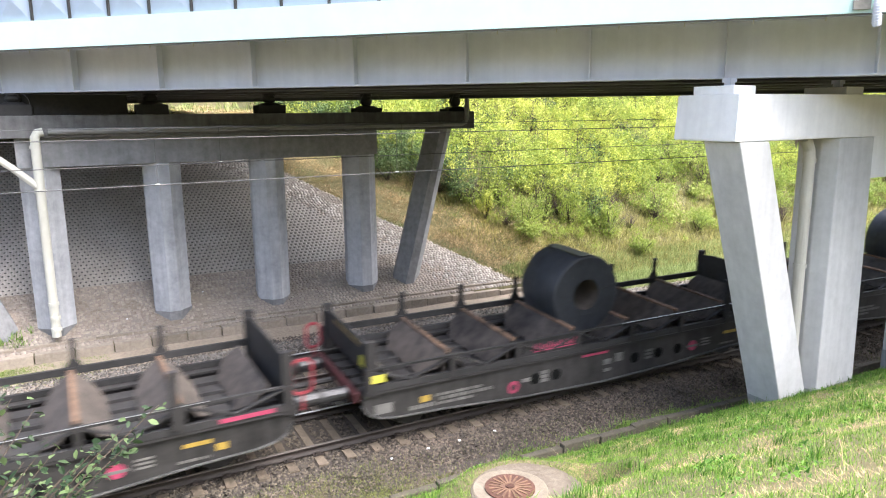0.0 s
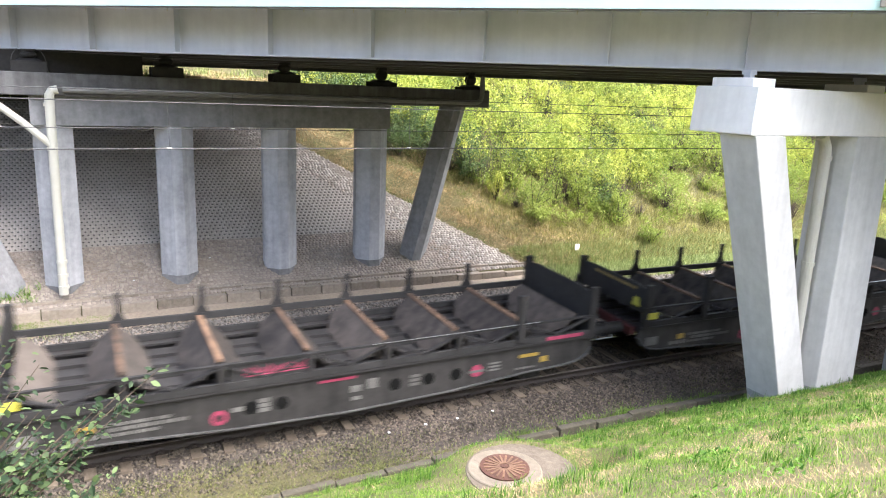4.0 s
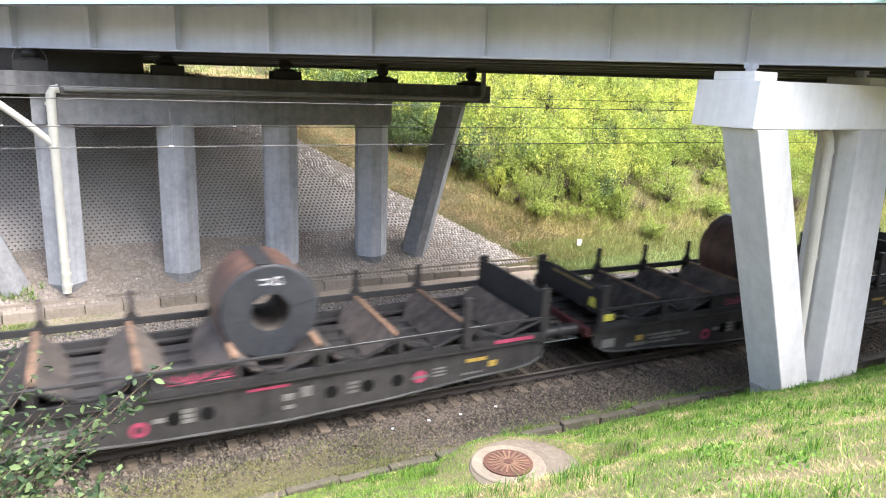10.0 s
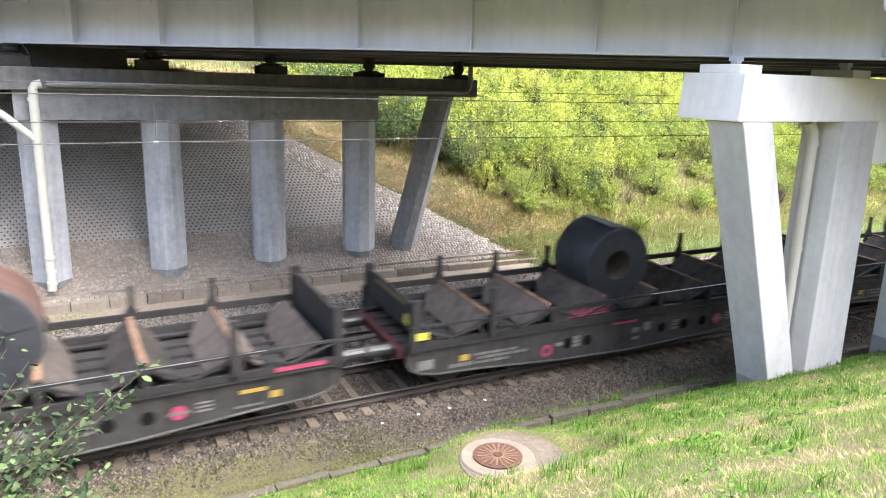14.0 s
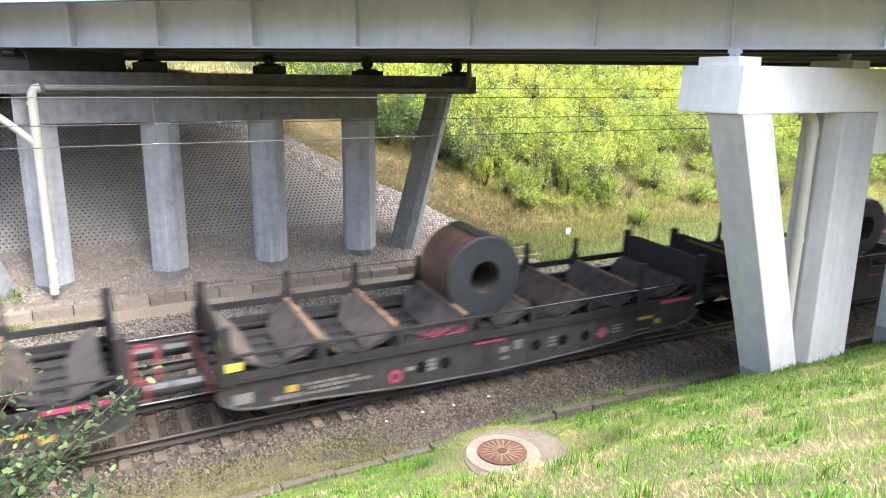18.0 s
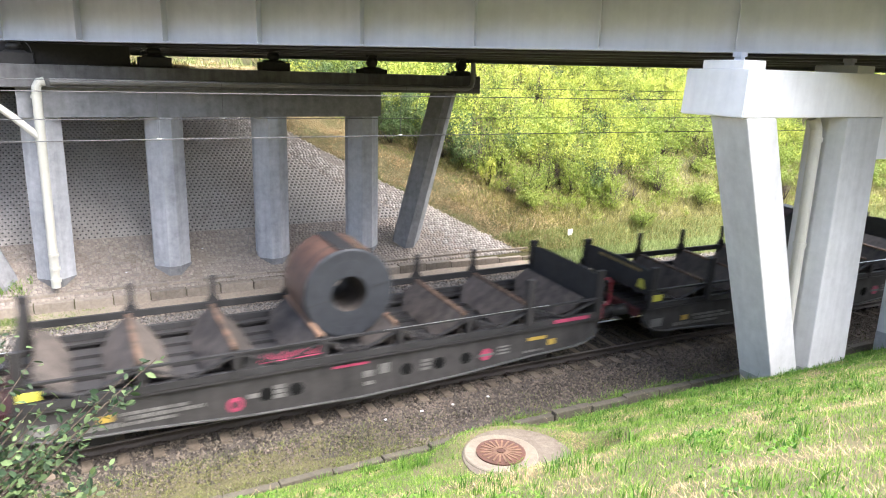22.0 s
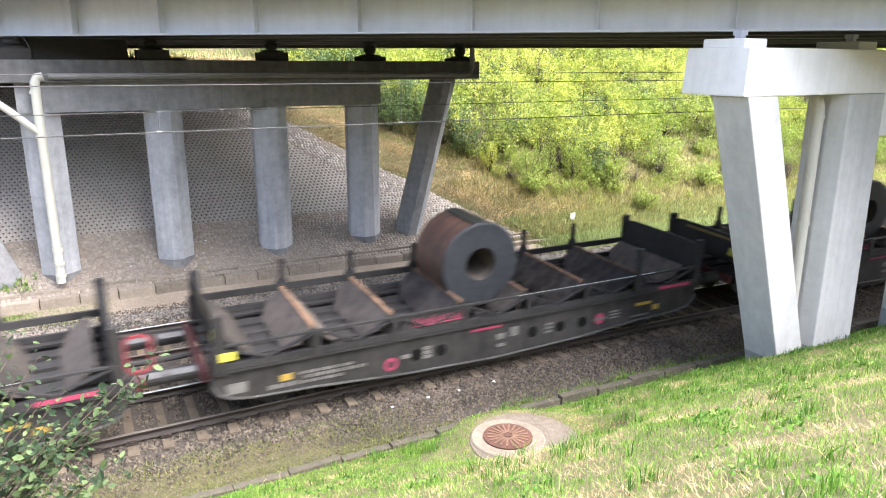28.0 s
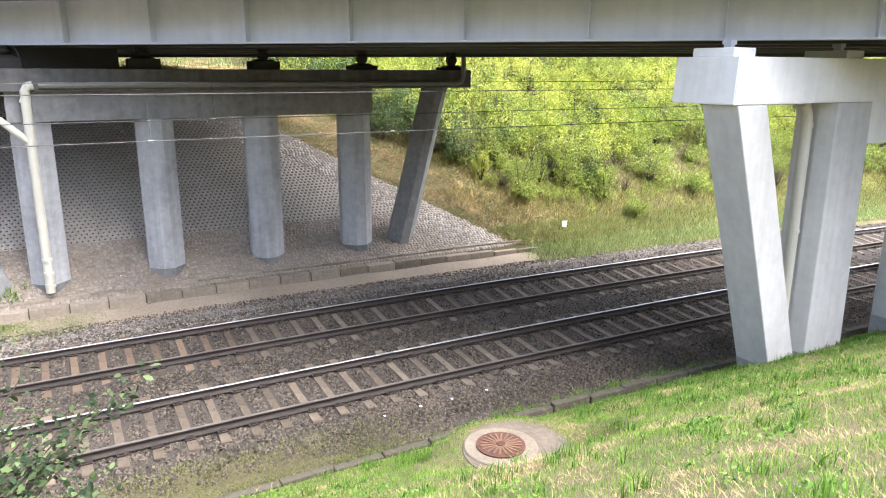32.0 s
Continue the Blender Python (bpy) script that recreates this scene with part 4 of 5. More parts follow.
def coil_thing(name, mat, r, half, label, chalk=False):
    bm = bmesh.new()
    n = 72
    rings = []
    for y, rad in ((-half, 0.385), (-half, r - 0.05), (-half + 0.012, r - 0.018), (-half + 0.05, r), (half - 0.05, r), (half - 0.012, r - 0.018), (half, r - 0.05), (half, 0.385)):
        rings.append([bm.verts.new((rad * math.cos(k * math.tau / n), y, rad * math.sin(k * math.tau / n))) for k in range(n)])
    rings.append(rings[0])
    for a, b in zip(rings, rings[1:]):
        for k in range(n):
            f = bm.faces.new((a[k], a[(k + 1) % n], b[(k + 1) % n], b[k]))
    bmesh.ops.recalc_face_normals(bm, faces=bm.faces[:])
    c = empty(name, pose(0, 0, 0), label, "steel coil", "steel coils on the train")
    body = part("winding", bm, COIL, c)
    if mat is not COIL:
        bm = bmesh.new()
        tube(bm, [(0, -half + 0.05, 0), (0, half - 0.05, 0)], r + 0.003, 72, False)
        wrap = part("outer_wrap", bm, mat, c, "rust-brown outer wrap")
        for q in wrap.data.polygons:
            q.use_smooth = True
    for q in body.data.polygons:
        q.use_smooth = abs(q.normal.y) < 0.5
    bore = part("bore", tube(bmesh.new(), [(0, -half + 0.004, 0), (0, half - 0.004, 0)], 0.382, 48, False), SADDLE, c, "dark rust-brown inner bore")
    for q in bore.data.polygons:
        q.use_smooth = True
    bm = bmesh.new()
    for rad in (0.5, 0.72):
        pts = [(rad * math.cos(k * math.tau / 48), -half - 0.001, rad * math.sin(k * math.tau / 48)) for k in range(49)]
        tube(bm, pts, 0.0025, 4, False)
    part("winding_edge", bm, STRAP, c)
    for k in range(6):
        a = k * math.tau / 6 + 0.2
        bm = block(0.387, r - 0.05, -0.014, 0.014, -half - 0.006, -half - 0.001, 0, pose(0, 0, 0, 0, 0, 0))
        bm.transform(Euler((0, -a, 0)).to_matrix().to_4x4() @ Matrix(((1, 0, 0, 0), (0, 0, 1, 0), (0, -1, 0, 0), (0, 0, 0, 1))))
        part("strap", bm, STRAP, c, "dark steel strap across the end face")
    if chalk:
        for x, z, w, h in ((-0.10, 0.58, 0.16, 0.035), (-0.12, 0.68, 0.2, 0.035), (-0.02, 0.63, 0.035, 0.13), (0.10, 0.63, 0.035, 0.16), (0.16, 0.56, 0.14, 0.035), (0.16, 0.70, 0.14, 0.035), (0.22, 0.63, 0.035, 0.16)):
            part("chalk_mark", block(x - w / 2, x + w / 2, -half - 0.004, -half - 0.001, z - h / 2, z + h / 2), CHALK, c, "white chalk mark")
    seam = block(-0.25, 0.10, -half + 0.03, half - 0.03, r - 0.004, r + 0.012)
    part("outer_tail", seam, STRAP, c, "loose outer end of the strip")
    for y in (-0.3, 0.3) if half > 0.6 else (0.0,):
        bm = bmesh.new()
        k2 = 72
        a = [[bm.verts.new(((r + d) * math.cos(k * math.tau / k2), y + e, (r + d) * math.sin(k * math.tau / k2))) for k in range(k2)] for d, e in ((0.0, -0.02), (0.004, -0.02), (0.004, 0.02), (0.0, 0.02))]
        for u, v in zip(a, a[1:]):
            for k in range(k2):
                bm.faces.new((u[k], u[(k + 1) % k2], v[(k + 1) % k2], v[k]))
        part("strap", bm, STRAP, c, "dark steel strap")
    return c


def travelled(t):
    """The way of the first wagon's plate along the line, in metres."""
    return 4.735 + 15.3202 * t + 0.0244155 * t * t - 7.59e-5 * t ** 3


def ride(n, ahead, height):
    """Rows of the path of a thing that rides on wagon n, that far ahead of the wagon's plate."""
    rows, t = [], 0.0
    while t < 32.01:
        s = travelled(t) - PITCH * n + ahead
        m = on_line(s, 0, height) @ pose(0, 0, 0, 2.35)
        rows.append((t, m))
        t += 0.5 if -90 < s < 90 else 1.0
        t = round(t * 2) / 2
    if rows[-1][0] < 32.0:
        s = travelled(32.0) - PITCH * n + ahead
        rows.append((32.0, on_line(s, 0, height) @ pose(0, 0, 0, 2.35)))
    return rows


WAGONS, COILS = {}, {}
EMPTY = {1, 2, 3, 4, 5, 6, 7, 13}


def build_train():
    first = wagon_thing("coil_wagon", (9.75,))
    second = wagon_thing("coil_wagon", (1.72, 9.75))
    last = wagon_thing("coil_wagon", (1.72, 9.75), True)
    tagged(last, "dark grimy flat wagon with coil cradles and white tail boards")
    dark = coil_thing("steel_coil", COIL, 0.97, 0.72, "wound coil of dark blue-grey hot-rolled steel strip")
    brown = coil_thing("steel_coil", COIL_RUST, 0.97, 0.72, "wound coil of steel strip with a rust-brown outer skin")
    chalked = coil_thing("steel_coil", COIL_RUST, 0.97, 0.72, "wound steel coil with white chalk marks on its end face", True)
    small = coil_thing("steel_coil", COIL_RUST, 0.92, 0.66, "slightly smaller wound steel coil with a brownish skin")
    used = set()
    for n in range(-2, 37):
        src = last if n == 36 else (second if n % 3 == 1 else first)
        WAGONS[n] = copy_thing(src, pose(0, 0, 0)) if src in used else src
        used.add(src)
        if n not in EMPTY:
            src = chalked if n in (12, 17) else small if n in (20, 31) else dark if n in (-2, -1, 0, 9, 10, 15, 16, 23, 28, 29, 32, 34, 35, 36) else brown
            COILS[n] = copy_thing(src, pose(0, 0, 0)) if src in used else src
            used.add(src)
    for at, me in (((1, 3, 7, 9, 10, 11, 22, 23, 25, 26, 30, 34, 35), hoop_mesh(11.93, 12.34, -1.15, 2.04)), ((0, 24, 27, 29), hoop_mesh(-0.70, -0.37, 1.12, 1.92))):
        for n in at:
            tagged(shared("hand_hoop", me, Matrix(), WAGONS[n]), "faded red hand hoop")


build_train()


# --- stones, paving and plants ---
def stones(name, n, s0, s1, v0, v1, size, height, material, label, seed):
    """Angular stones strewn over a strip of the plan."""
    r = np.random.default_rng(seed)
    s, v = r.uniform(s0, s1, n), r.uniform(v0, v1, n)
    on_tie = (np.abs((s + 0.3) % 0.6 - 0.3) < 0.165) & (np.minimum(np.abs(v), np.abs(v - TRACK2)) < 1.33)
    keep = ~on_tie | (r.random(n) < np.where(v < -0.86, 0.75, 0.05))
    s, v = s[keep], v[keep]
    n = len(s)
    x, y = spots(s, v)
    z = height(s, v)
    rad = size * r.uniform(0.45, 1.25, n)
    base = np.array([(1, 0, -0.45), (-1, 0, -0.45), (0, 1, -0.45), (0, -1, -0.45), (0.2, 0.1, 0.75)], float)
    P = base[None] * r.uniform(0.6, 1.2, (n, 5, 1)) * np.array([1, 0.85, 0.75]) + r.normal(0, 0.18, (n, 5, 3))
    a = r.uniform(0, math.tau, n)
    b = r.normal(0, 0.5, n)
    ca, sa, cb, sb = np.cos(a)[:, None], np.sin(a)[:, None], np.cos(b)[:, None], np.sin(b)[:, None]
    X, Y, Z = P[..., 0], P[..., 1] * cb - P[..., 2] * sb, P[..., 1] * sb + P[..., 2] * cb
    P = np.stack([X * ca - Y * sa, X * sa + Y * ca, Z], -1) * rad[:, None, None]
    P += np.stack([x, y, z + rad * 0.36], -1)[:, None]
    F = np.array([(0, 2, 4), (2, 1, 4), (1, 3, 4), (3, 0, 4)])
    return stuff(name, P.reshape(-1, 3), (F[None] + 5 * np.arange(n)[:, None, None]).reshape(-1, 3), material, label, "stones")


def bed_top(s, v):
    edge = smooth(-2.45, -1.65, v) * (1 - smooth(5.6, 6.4, v))
    return -0.53 + edge * (rail_z(v) - 0.205 + 0.53) - 0.05 * np.exp(-((v - 2.0) / 0.4) ** 2)


def build_stones():
    stones("ballast_stones", 118000, -7, 26, -2.15, 6.2, 0.041, bed_top, STONE, "loose dark grey and brown ballast stones between the rails", 1)
    stones("ballast_stones", 6500, 5.0, 26, -2.72, -2.05, 0.038, lambda s, v: np.maximum(bed_top(s, v), -0.5), STONE_DUSTY, "loose dusty brown ballast stones beside the kerb", 6)
    stones("ballast_stones", 14000, 4.5, 26, -2.1, -0.85, 0.031, lambda s, v: bed_top(s, v) + 0.012, STONE_DUSTY, "loose dusty brown ballast stones outside the near rail", 7)
    stones("ballast_stones", 5200, -7, 5.5, -2.76, -1.75, 0.027, lambda s, v: np.maximum(bed_top(s, v), -0.5) + 0.02, STONE_DUSTY, "small loose stones lying in the moss", 8)
    stones("ballast_stones", 9000, 24, 60, -2.3, 6.2, 0.055, bed_top, STONE, "loose dark ballast stones further along the line", 2)
    stones("shoulder_stones", 30000, -7, 30, 5.2, 6.85, 0.045, lambda s, v: np.maximum(bed_top(s, v), -0.325 + 0.02 * (v - 6)), STONE_PALE, "pale clean ballast stones on the outer shoulder", 3)
    stones("shoulder_stones", 5200, -7, 18, 6.75, 7.3, 0.036, lambda s, v: -0.33 + 0.02 * (v - 6), STONE_DUSTY, "scattered stones on the sandy strip", 9)


def edge_s(v, c=22.75):
    """Where the paving's skew edge lies on the line v."""
    s = c - v
    for _ in range(8):
        x, y = spots(s, v)
        s = s + (c - x - y) * 0.9
    return s


def build_paving():
    vs = steps((8.32, 17.5, 24))
    rows, k = [], 44
    for v in vs:
        s1 = float(edge_s(v))
        ss = np.linspace(-16, s1, k)
        x, y = spots(ss, np.full(k, v))
        z = land(ss, np.full(k, v)) + 0.03
        rows.append(np.stack([x, y, z], -1))
    V = np.concatenate(rows)
    i = np.arange(len(vs) * k).reshape(len(vs), k)
    F = np.stack([i[:-1, :-1], i[:-1, 1:], i[1:, 1:], i[1:, :-1]], -1).reshape(-1, 4)
    me = mesh_of("paved_slope", V, F)
    me.materials.append(PAVING)
    slope = tagged(new("paved_slope", me), "paved embankment slope beneath the bridge", "slope paving", kind="structure")
    # earth and dust washed over the foot of the paving
    dust = sheet("dust", steps((-9, 11.5, 260)), steps((8.54, 10.36, 30)),
                 lambda s, v: land(s, v) + 0.012 + 0.030 * (0.6 * patch(s, v, 1.3, 0.4) + 0.4 * patch(s, v, 4.1, 2.0)) * (1 - smooth(9.6, 10.35, v)) - 0.02 * smooth(9.0, 11.5, s), DUST, "brown dust washed into the joints of the paving stones", "", "stuff")
    dust.parent = slope
    # lattice pavers with dark openings above, cobbles below and along the skew edge
    g = 1 / math.sqrt(1.36)
    ds, dv = 0.155, 0.16 * g
    verts, faces = [], []
    j, v = 0, 10.40
    up = np.array([0, -0.6 * g, g])
    while v < 17.3:
        s = -15 + (ds / 2 if j % 2 else 0)
        end = float(edge_s(v)) - 1.7
        ss = np.arange(s, end, ds)
        n = len(ss)
        if n:
            x, y = spots(ss, np.full(n, v))
            z = land(ss, np.full(n, v)) + 0.06
            c = np.stack([x, y, z], -1)
            a = np.array([1, 0, 0]) * ds / 2
            b = np.array([0, g, 0.6 * g]) * (dv / g) / 2
            outer = [c - a - b, c + a - b, c + a + b, c - a + b]
            h = 0.50
            inner = [c - a * h * 1.15, c - b * h * 1.25, c + a * h * 1.15, c + b * h * 1.25]
            low = [q - up * 0.018 for q in inner]
            P = np.stack(outer + inner + low, 1)
            o = sum(len(q) for q in verts)
            verts.append(P.reshape(-1, 3))
            f = np.array([(0, 1, 5, 4), (1, 2, 6, 5), (2, 3, 7, 6), (3, 0, 4, 7), (4, 5, 9, 8), (5, 6, 10, 9), (6, 7, 11, 10), (7, 4, 8, 11), (8, 9, 10, 11)])
            faces.append((f[None] + o + 12 * np.arange(n)[:, None, None]).reshape(-1, 4))
        v += dv
        j += 1
    me = mesh_of("lattice_pavers", np.concatenate(verts), np.concatenate(faces))
    me.materials.append(PAVER)
    me.materials.append(SOIL)
    me.polygons.foreach_set("material_index", np.tile(np.array([0] * 8 + [1], np.int32), len(me.polygons) // 9))
    ob = tagged(new("lattice_pavers", me), "grey lattice paving blocks with dark openings", kind="stuff")
    ob.parent = slope
    r = np.random.default_rng(5)
    pts = []
    for v in np.arange(8.34, 10.4, 0.092):
        end = float(edge_s(v))
        s = np.arange(-14, end, 0.12) + r.uniform(0, 0.12)
        pts.append(np.stack([s, np.full(len(s), v)], -1))
    for v in np.arange(10.4, 17.4, 0.092):
        end = float(edge_s(v))
        s = np.arange(end - 1.75, end, 0.12) + r.uniform(0, 0.12)
        pts.append(np.stack([s, np.full(len(s), v)], -1))
    P = np.concatenate(pts)
    P += r.normal(0, 0.006, P.shape)
    near = (P[:, 0] > 3.2) & (P[:, 0] < 7.0) & (P[:, 1] < 9.15)
    me = bpy.data.meshes.new("paving_stone")
    bm = column([(-0.056, -0.043), (0.056, -0.043), (0.056, 0.043), (-0.056, 0.043)], [(-0.05, -0.038), (0.05, -0.038), (0.05, 0.038), (-0.05, 0.038)], -0.03, 0.012)
    bm.to_mesh(me)
    bm.free()
    me.materials.append(COBBLE_PIECE)
    for a, b in P[near][:300]:
        q = spot(a, b, float(land(np.array([a]), np.array([b]))[0]) + r.uniform(0.028, 0.042))
        shared("paving_stone", me, pose(q.x, q.y, q.z, 31 + r.normal(0, 3), r.normal(0, 3), r.normal(0, 6)), slope)
    P = np.concatenate([P[~near], P[near][300:]])
    n = len(P)
    x, y = spots(P[:, 0], P[:, 1])
    z = land(P[:, 0], P[:, 1]) + 0.026 + r.uniform(0.0, 0.006, n)
    w, d = 0.060 * r.uniform(0.84, 1.06, n), 0.0465 * r.uniform(0.84, 1.06, n)
    c = np.stack([x, y, z], -1)
    corners = []
    for k, lift in ((1.05, -0.03), (0.97, 0.004)):
        for a, b in ((-1, -1), (1, -1), (1, 1), (-1, 1)):
            corners.append(c + np.stack([a * w * k, b * d * k, b * d * k * 0.6 + lift], -1) + r.normal(0, 0.0017, (n, 3)))
    V = np.stack(corners, 1).reshape(-1, 3)
    f = np.array([(4, 5, 6, 7), (0, 1, 5, 4), (1, 2, 6, 5), (2, 3, 7, 6), (3, 0, 4, 7)])
    V = V.reshape(n, 8, 3)
    rim = x + y > 20.9 + r.normal(0, 0.35, n)
    for pick, mat, label in ((rim, COBBLE, "pale beige paving stones along the slope's edge"), (~rim, COBBLE_DIRTY, "dirty brown-grey paving stones at the slope's foot")):
        W = V[pick].reshape(-1, 3)
        me = mesh_of("cobbles", W, (f[None] + 8 * np.arange(len(W) // 8)[:, None, None]).reshape(-1, 4))
        me.materials.append(mat)
        ob = tagged(new("cobbles", me), label, kind="stuff")
        ob.parent = slope


def blades(name, s, v, height, width, material, label, seed, lean=0.35, category="grass", bent=False, floor=None):
    """Bent blades of grass at the given places of the plan."""
    r = np.random.default_rng(seed)
    n = len(s)
    x, y = spots(s, v)
    z = land(s, v) if floor is None else floor(s, v)
    h = height * r.uniform(0.5, 1.25, n)
    w = width * r.uniform(0.6, 1.3, n)
    a = r.uniform(0, math.tau, n)
    d = np.stack([np.cos(a), np.sin(a), 0 * a], -1)
    b = a + r.normal(math.pi / 2, 0.5, n)
    side = np.stack([np.cos(b), np.sin(b), 0 * b], -1) * w[:, None] / 2
    p = np.stack([x, y, z - 0.02], -1)
    t = r.uniform(0.15, 1.0, n) * lean
    mid = p + d * (h * t * 0.35)[:, None] + np.array([0, 0, 1]) * (h * 0.6)[:, None]
    tip = p + d * (h * t * 1.3)[:, None] + np.array([0, 0, 1]) * h[:, None]
    rows = [p - side, p + side, mid + side * 0.8, mid - side * 0.8, tip + side * 0.12, tip - side * 0.12]
    rows = rows if bent else rows[:2] + [tip]
    V = np.stack(rows, 1).reshape(-1, 3)
    f = np.array([(0, 1, 2, 3), (3, 2, 4, 5)] if bent else [(0, 1, 2)])
    return stuff(name, V, (f[None] + len(rows) * np.arange(n)[:, None, None]).reshape(-1, f.shape[1]), material, label, category)


def patch(s, v, k=1.0, o=0.0):
    return 0.5 + 0.5 * (np.sin(0.83 * k * s + 1.9 * np.sin(0.61 * k * v + o)) * np.sin(0.97 * k * v + 1.3 * np.sin(0.71 * k * s + o)) * 0.7 + 0.3 * np.sin(2.9 * k * s + 3.3 * k * v + o))


def tufts(r, n, per, s0, s1, v0, v1, spread):
    s, v = r.uniform(s0, s1, n), r.uniform(v0, v1, n)
    s, v = np.repeat(s, per), np.repeat(v, per)
    return s + r.normal(0, spread, len(s)), v + r.normal(0, spread, len(v))


def build_grass():
    r = np.random.default_rng(11)
    # the near bank: fresh green with straw-coloured patches
    s, v = tufts(r, 108000, 5, -4, 24, -12.8, -3.08, 0.04)
    keep = (v < -3.03) & (v > -12.9) & ((s - 5.08) ** 2 + (v + 6.18) ** 2 > 0.83 ** 2)
    s, v = s[keep], v[keep]
    q = 0.40 * patch(s, v, 1.1) + 0.60 * patch(s, v, 3.1, 0.7) + r.normal(0, 0.12, len(s)) - 0.35 * np.exp(-((v + 3.3) / 0.9) ** 2)
    fresh, dry = q < 0.62, q >= 0.62
    blades("fresh_grass", s[fresh], v[fresh], 0.07, 0.0085, GRASS, "short fresh green grass on the near bank", 12, 0.6)
    blades("dry_grass", s[dry], v[dry], 0.04, 0.0075, GRASS_DRY, "straw-coloured dead grass in patches on the near bank", 13, 2.6)
    s, v = tufts(r, 800, 26, -2, 20, -12.6, -3.1, 0.05)
    keep = (v < -3.0) & (patch(s, v, 0.8) < 0.62) & ((s - 5.08) ** 2 + (v + 6.18) ** 2 > 1.0 ** 2)
    blades("grass_tufts", s[keep], v[keep], 0.17, 0.009, GRASS_DEEP, "taller tufts of green grass on the near bank", 14, 0.55, bent=True)
    s, v = r.uniform(-3, 20, 40000), r.uniform(-12.7, -3.1, 40000)
    keep = (0.40 * patch(s, v, 1.1) + 0.60 * patch(s, v, 3.1, 0.7) > 0.52) & ((s - 5.08) ** 2 + (v + 6.18) ** 2 > 0.83 ** 2)
    blades("thatch", s[keep], v[keep], 0.026, 0.008, GRASS_DRY, "matted straw between the grass", 15, 3.0)
    s, v = tufts(r, 150, 6, 1, 22, -12.5, -3.2, 0.22)
    keep = (v < -3.1) & ((s - 5.08) ** 2 + (v + 6.18) ** 2 > 0.95 ** 2)
    blades("dry_stalks", s[keep], v[keep], 0.15, 0.007, GRASS_DRY, "bent dry stalks among the grass of the near bank", 25, 1.9, bent=True)
    s, v = tufts(r, 230, 30, -2, 22, -12.5, -3.2, 0.10)
    keep = (v < -3.1) & ((s - 5.08) ** 2 + (v + 6.18) ** 2 > 1.0 ** 2)
    s, v = s[keep], v[keep]
    x, y = spots(s, v)
    leaves("broad_weeds", np.stack([x, y, land(s, v) + r.uniform(0.02, 0.09, len(s))], -1), 0.05, GRASS_DEEP, "low broad-leaved green weeds in the grass", 26, None, "weeds")
    s, v = tufts(r, 70, 34, 5.93, 6.35, -6.75, -5.9, 0.07)
    keep = (s - 5.08) ** 2 + (v + 6.18) ** 2 > 0.85 ** 2
    blades("straw_litter", s[keep], v[keep], 0.04, 0.006, GRASS_DRY, "pale straw gathered beside the manhole", 28, 3.0)
    # weeds on the ballast shoulder and by the far kerb
    s, v = tufts(r, 26000, 8, -7, 20, -2.74, -1.35, 0.06)
    thick = (1 - smooth(-2.45, -1.4, v)) * (1 - 0.9 * smooth(3.4, 6.4, s)) * (0.4 + 1.0 * patch(s, v, 2.4, 2.0))
    keep = (r.random(len(s)) < thick) & (v > -2.76)
    blades("weeds", s[keep], v[keep], 0.06, 0.011, MOSSY, "low yellow-green weeds along the ballast shoulder", 16, 1.3, "weeds", floor=lambda a, b: np.maximum(land(a, b), bed_top(a, b)) + 0.02)
    s, v = tufts(r, 60, 70, 7.2, 13.5, -2.68, -2.3, 0.1)
    keep = v > -2.74
    blades("weeds", s[keep], v[keep], 0.13, 0.012, GRASS, "green weeds sprouting beside the kerb", 23, 0.8, "weeds", floor=lambda a, b: np.maximum(land(a, b), bed_top(a, b)))
    s, v = tufts(r, 14, 26, -2.6, -1.5, 8.55, 9.0, 0.05)
    blades("weeds", s, v, 0.22, 0.03, GRASS, "green weeds at the foot of the rain pipe", 24, 1.0, "weeds")
    s, v = tufts(r, 6500, 8, -12, 0.5, 6.7, 7.9, 0.08)
    keep = (v < 8.0) & (r.random(len(s)) < (1 - smooth(-1.2, 0.6, s)) * (0.4 + patch(s, v, 2.0)))
    blades("weeds", s[keep], v[keep], 0.05, 0.014, MOSSY_GREEN, "low green weeds beside the sandy strip", 17, 1.3, "weeds", floor=lambda a, b: -0.33 + 0.02 * (b - 6) + 0.12 * smooth(7.0, 8.0, b))
    # the far bank: dry grass strip beside the paving, pale tall grass at the foot, thin grass beneath the scrub
    v, q = 8.3 + 17 * r.random(78000) ** 1.2, r.uniform(22.82, 27.6, 78000)
    s = edge_s(v, q)
    x, y = spots(s, v)
    q = 0.5 * patch(s, v, 0.7, 1) + 0.5 * patch(s, v, 2.2, 0.4) + r.normal(0, 0.12, len(s)) + 0.3 * np.exp(-((x + y - 24.6) / 1.0) ** 2)
    blades("dry_grass", s[q > 0.42], v[q > 0.42], 0.11, 0.02, STRAW, "bleached dry grass strip beside the paved slope", 18, 2.2)
    blades("slope_grass", s[q <= 0.42], v[q <= 0.42], 0.12, 0.02, GRASS_PALE, "green grass on the slope beside the paving", 19, 1.3)
    s, v = r.uniform(12, 62, 42000), 8.15 + 3.2 * r.random(42000) ** 1.3
    x, y = spots(s, v)
    keep = x + y > 24
    blades("foot_grass", s[keep], v[keep], 0.28, 0.026, GRASS_MIX, "tall pale grass along the foot of the cutting", 20, 0.7)
    s, v = r.uniform(14.0, 50, 60000), r.uniform(6.9, 9.2, 60000)
    x, y = spots(s, v)
    keep = x + y > 23.2 - 1.3 * smooth(8.2, 7.8, v) + r.normal(0, 0.12, len(s))
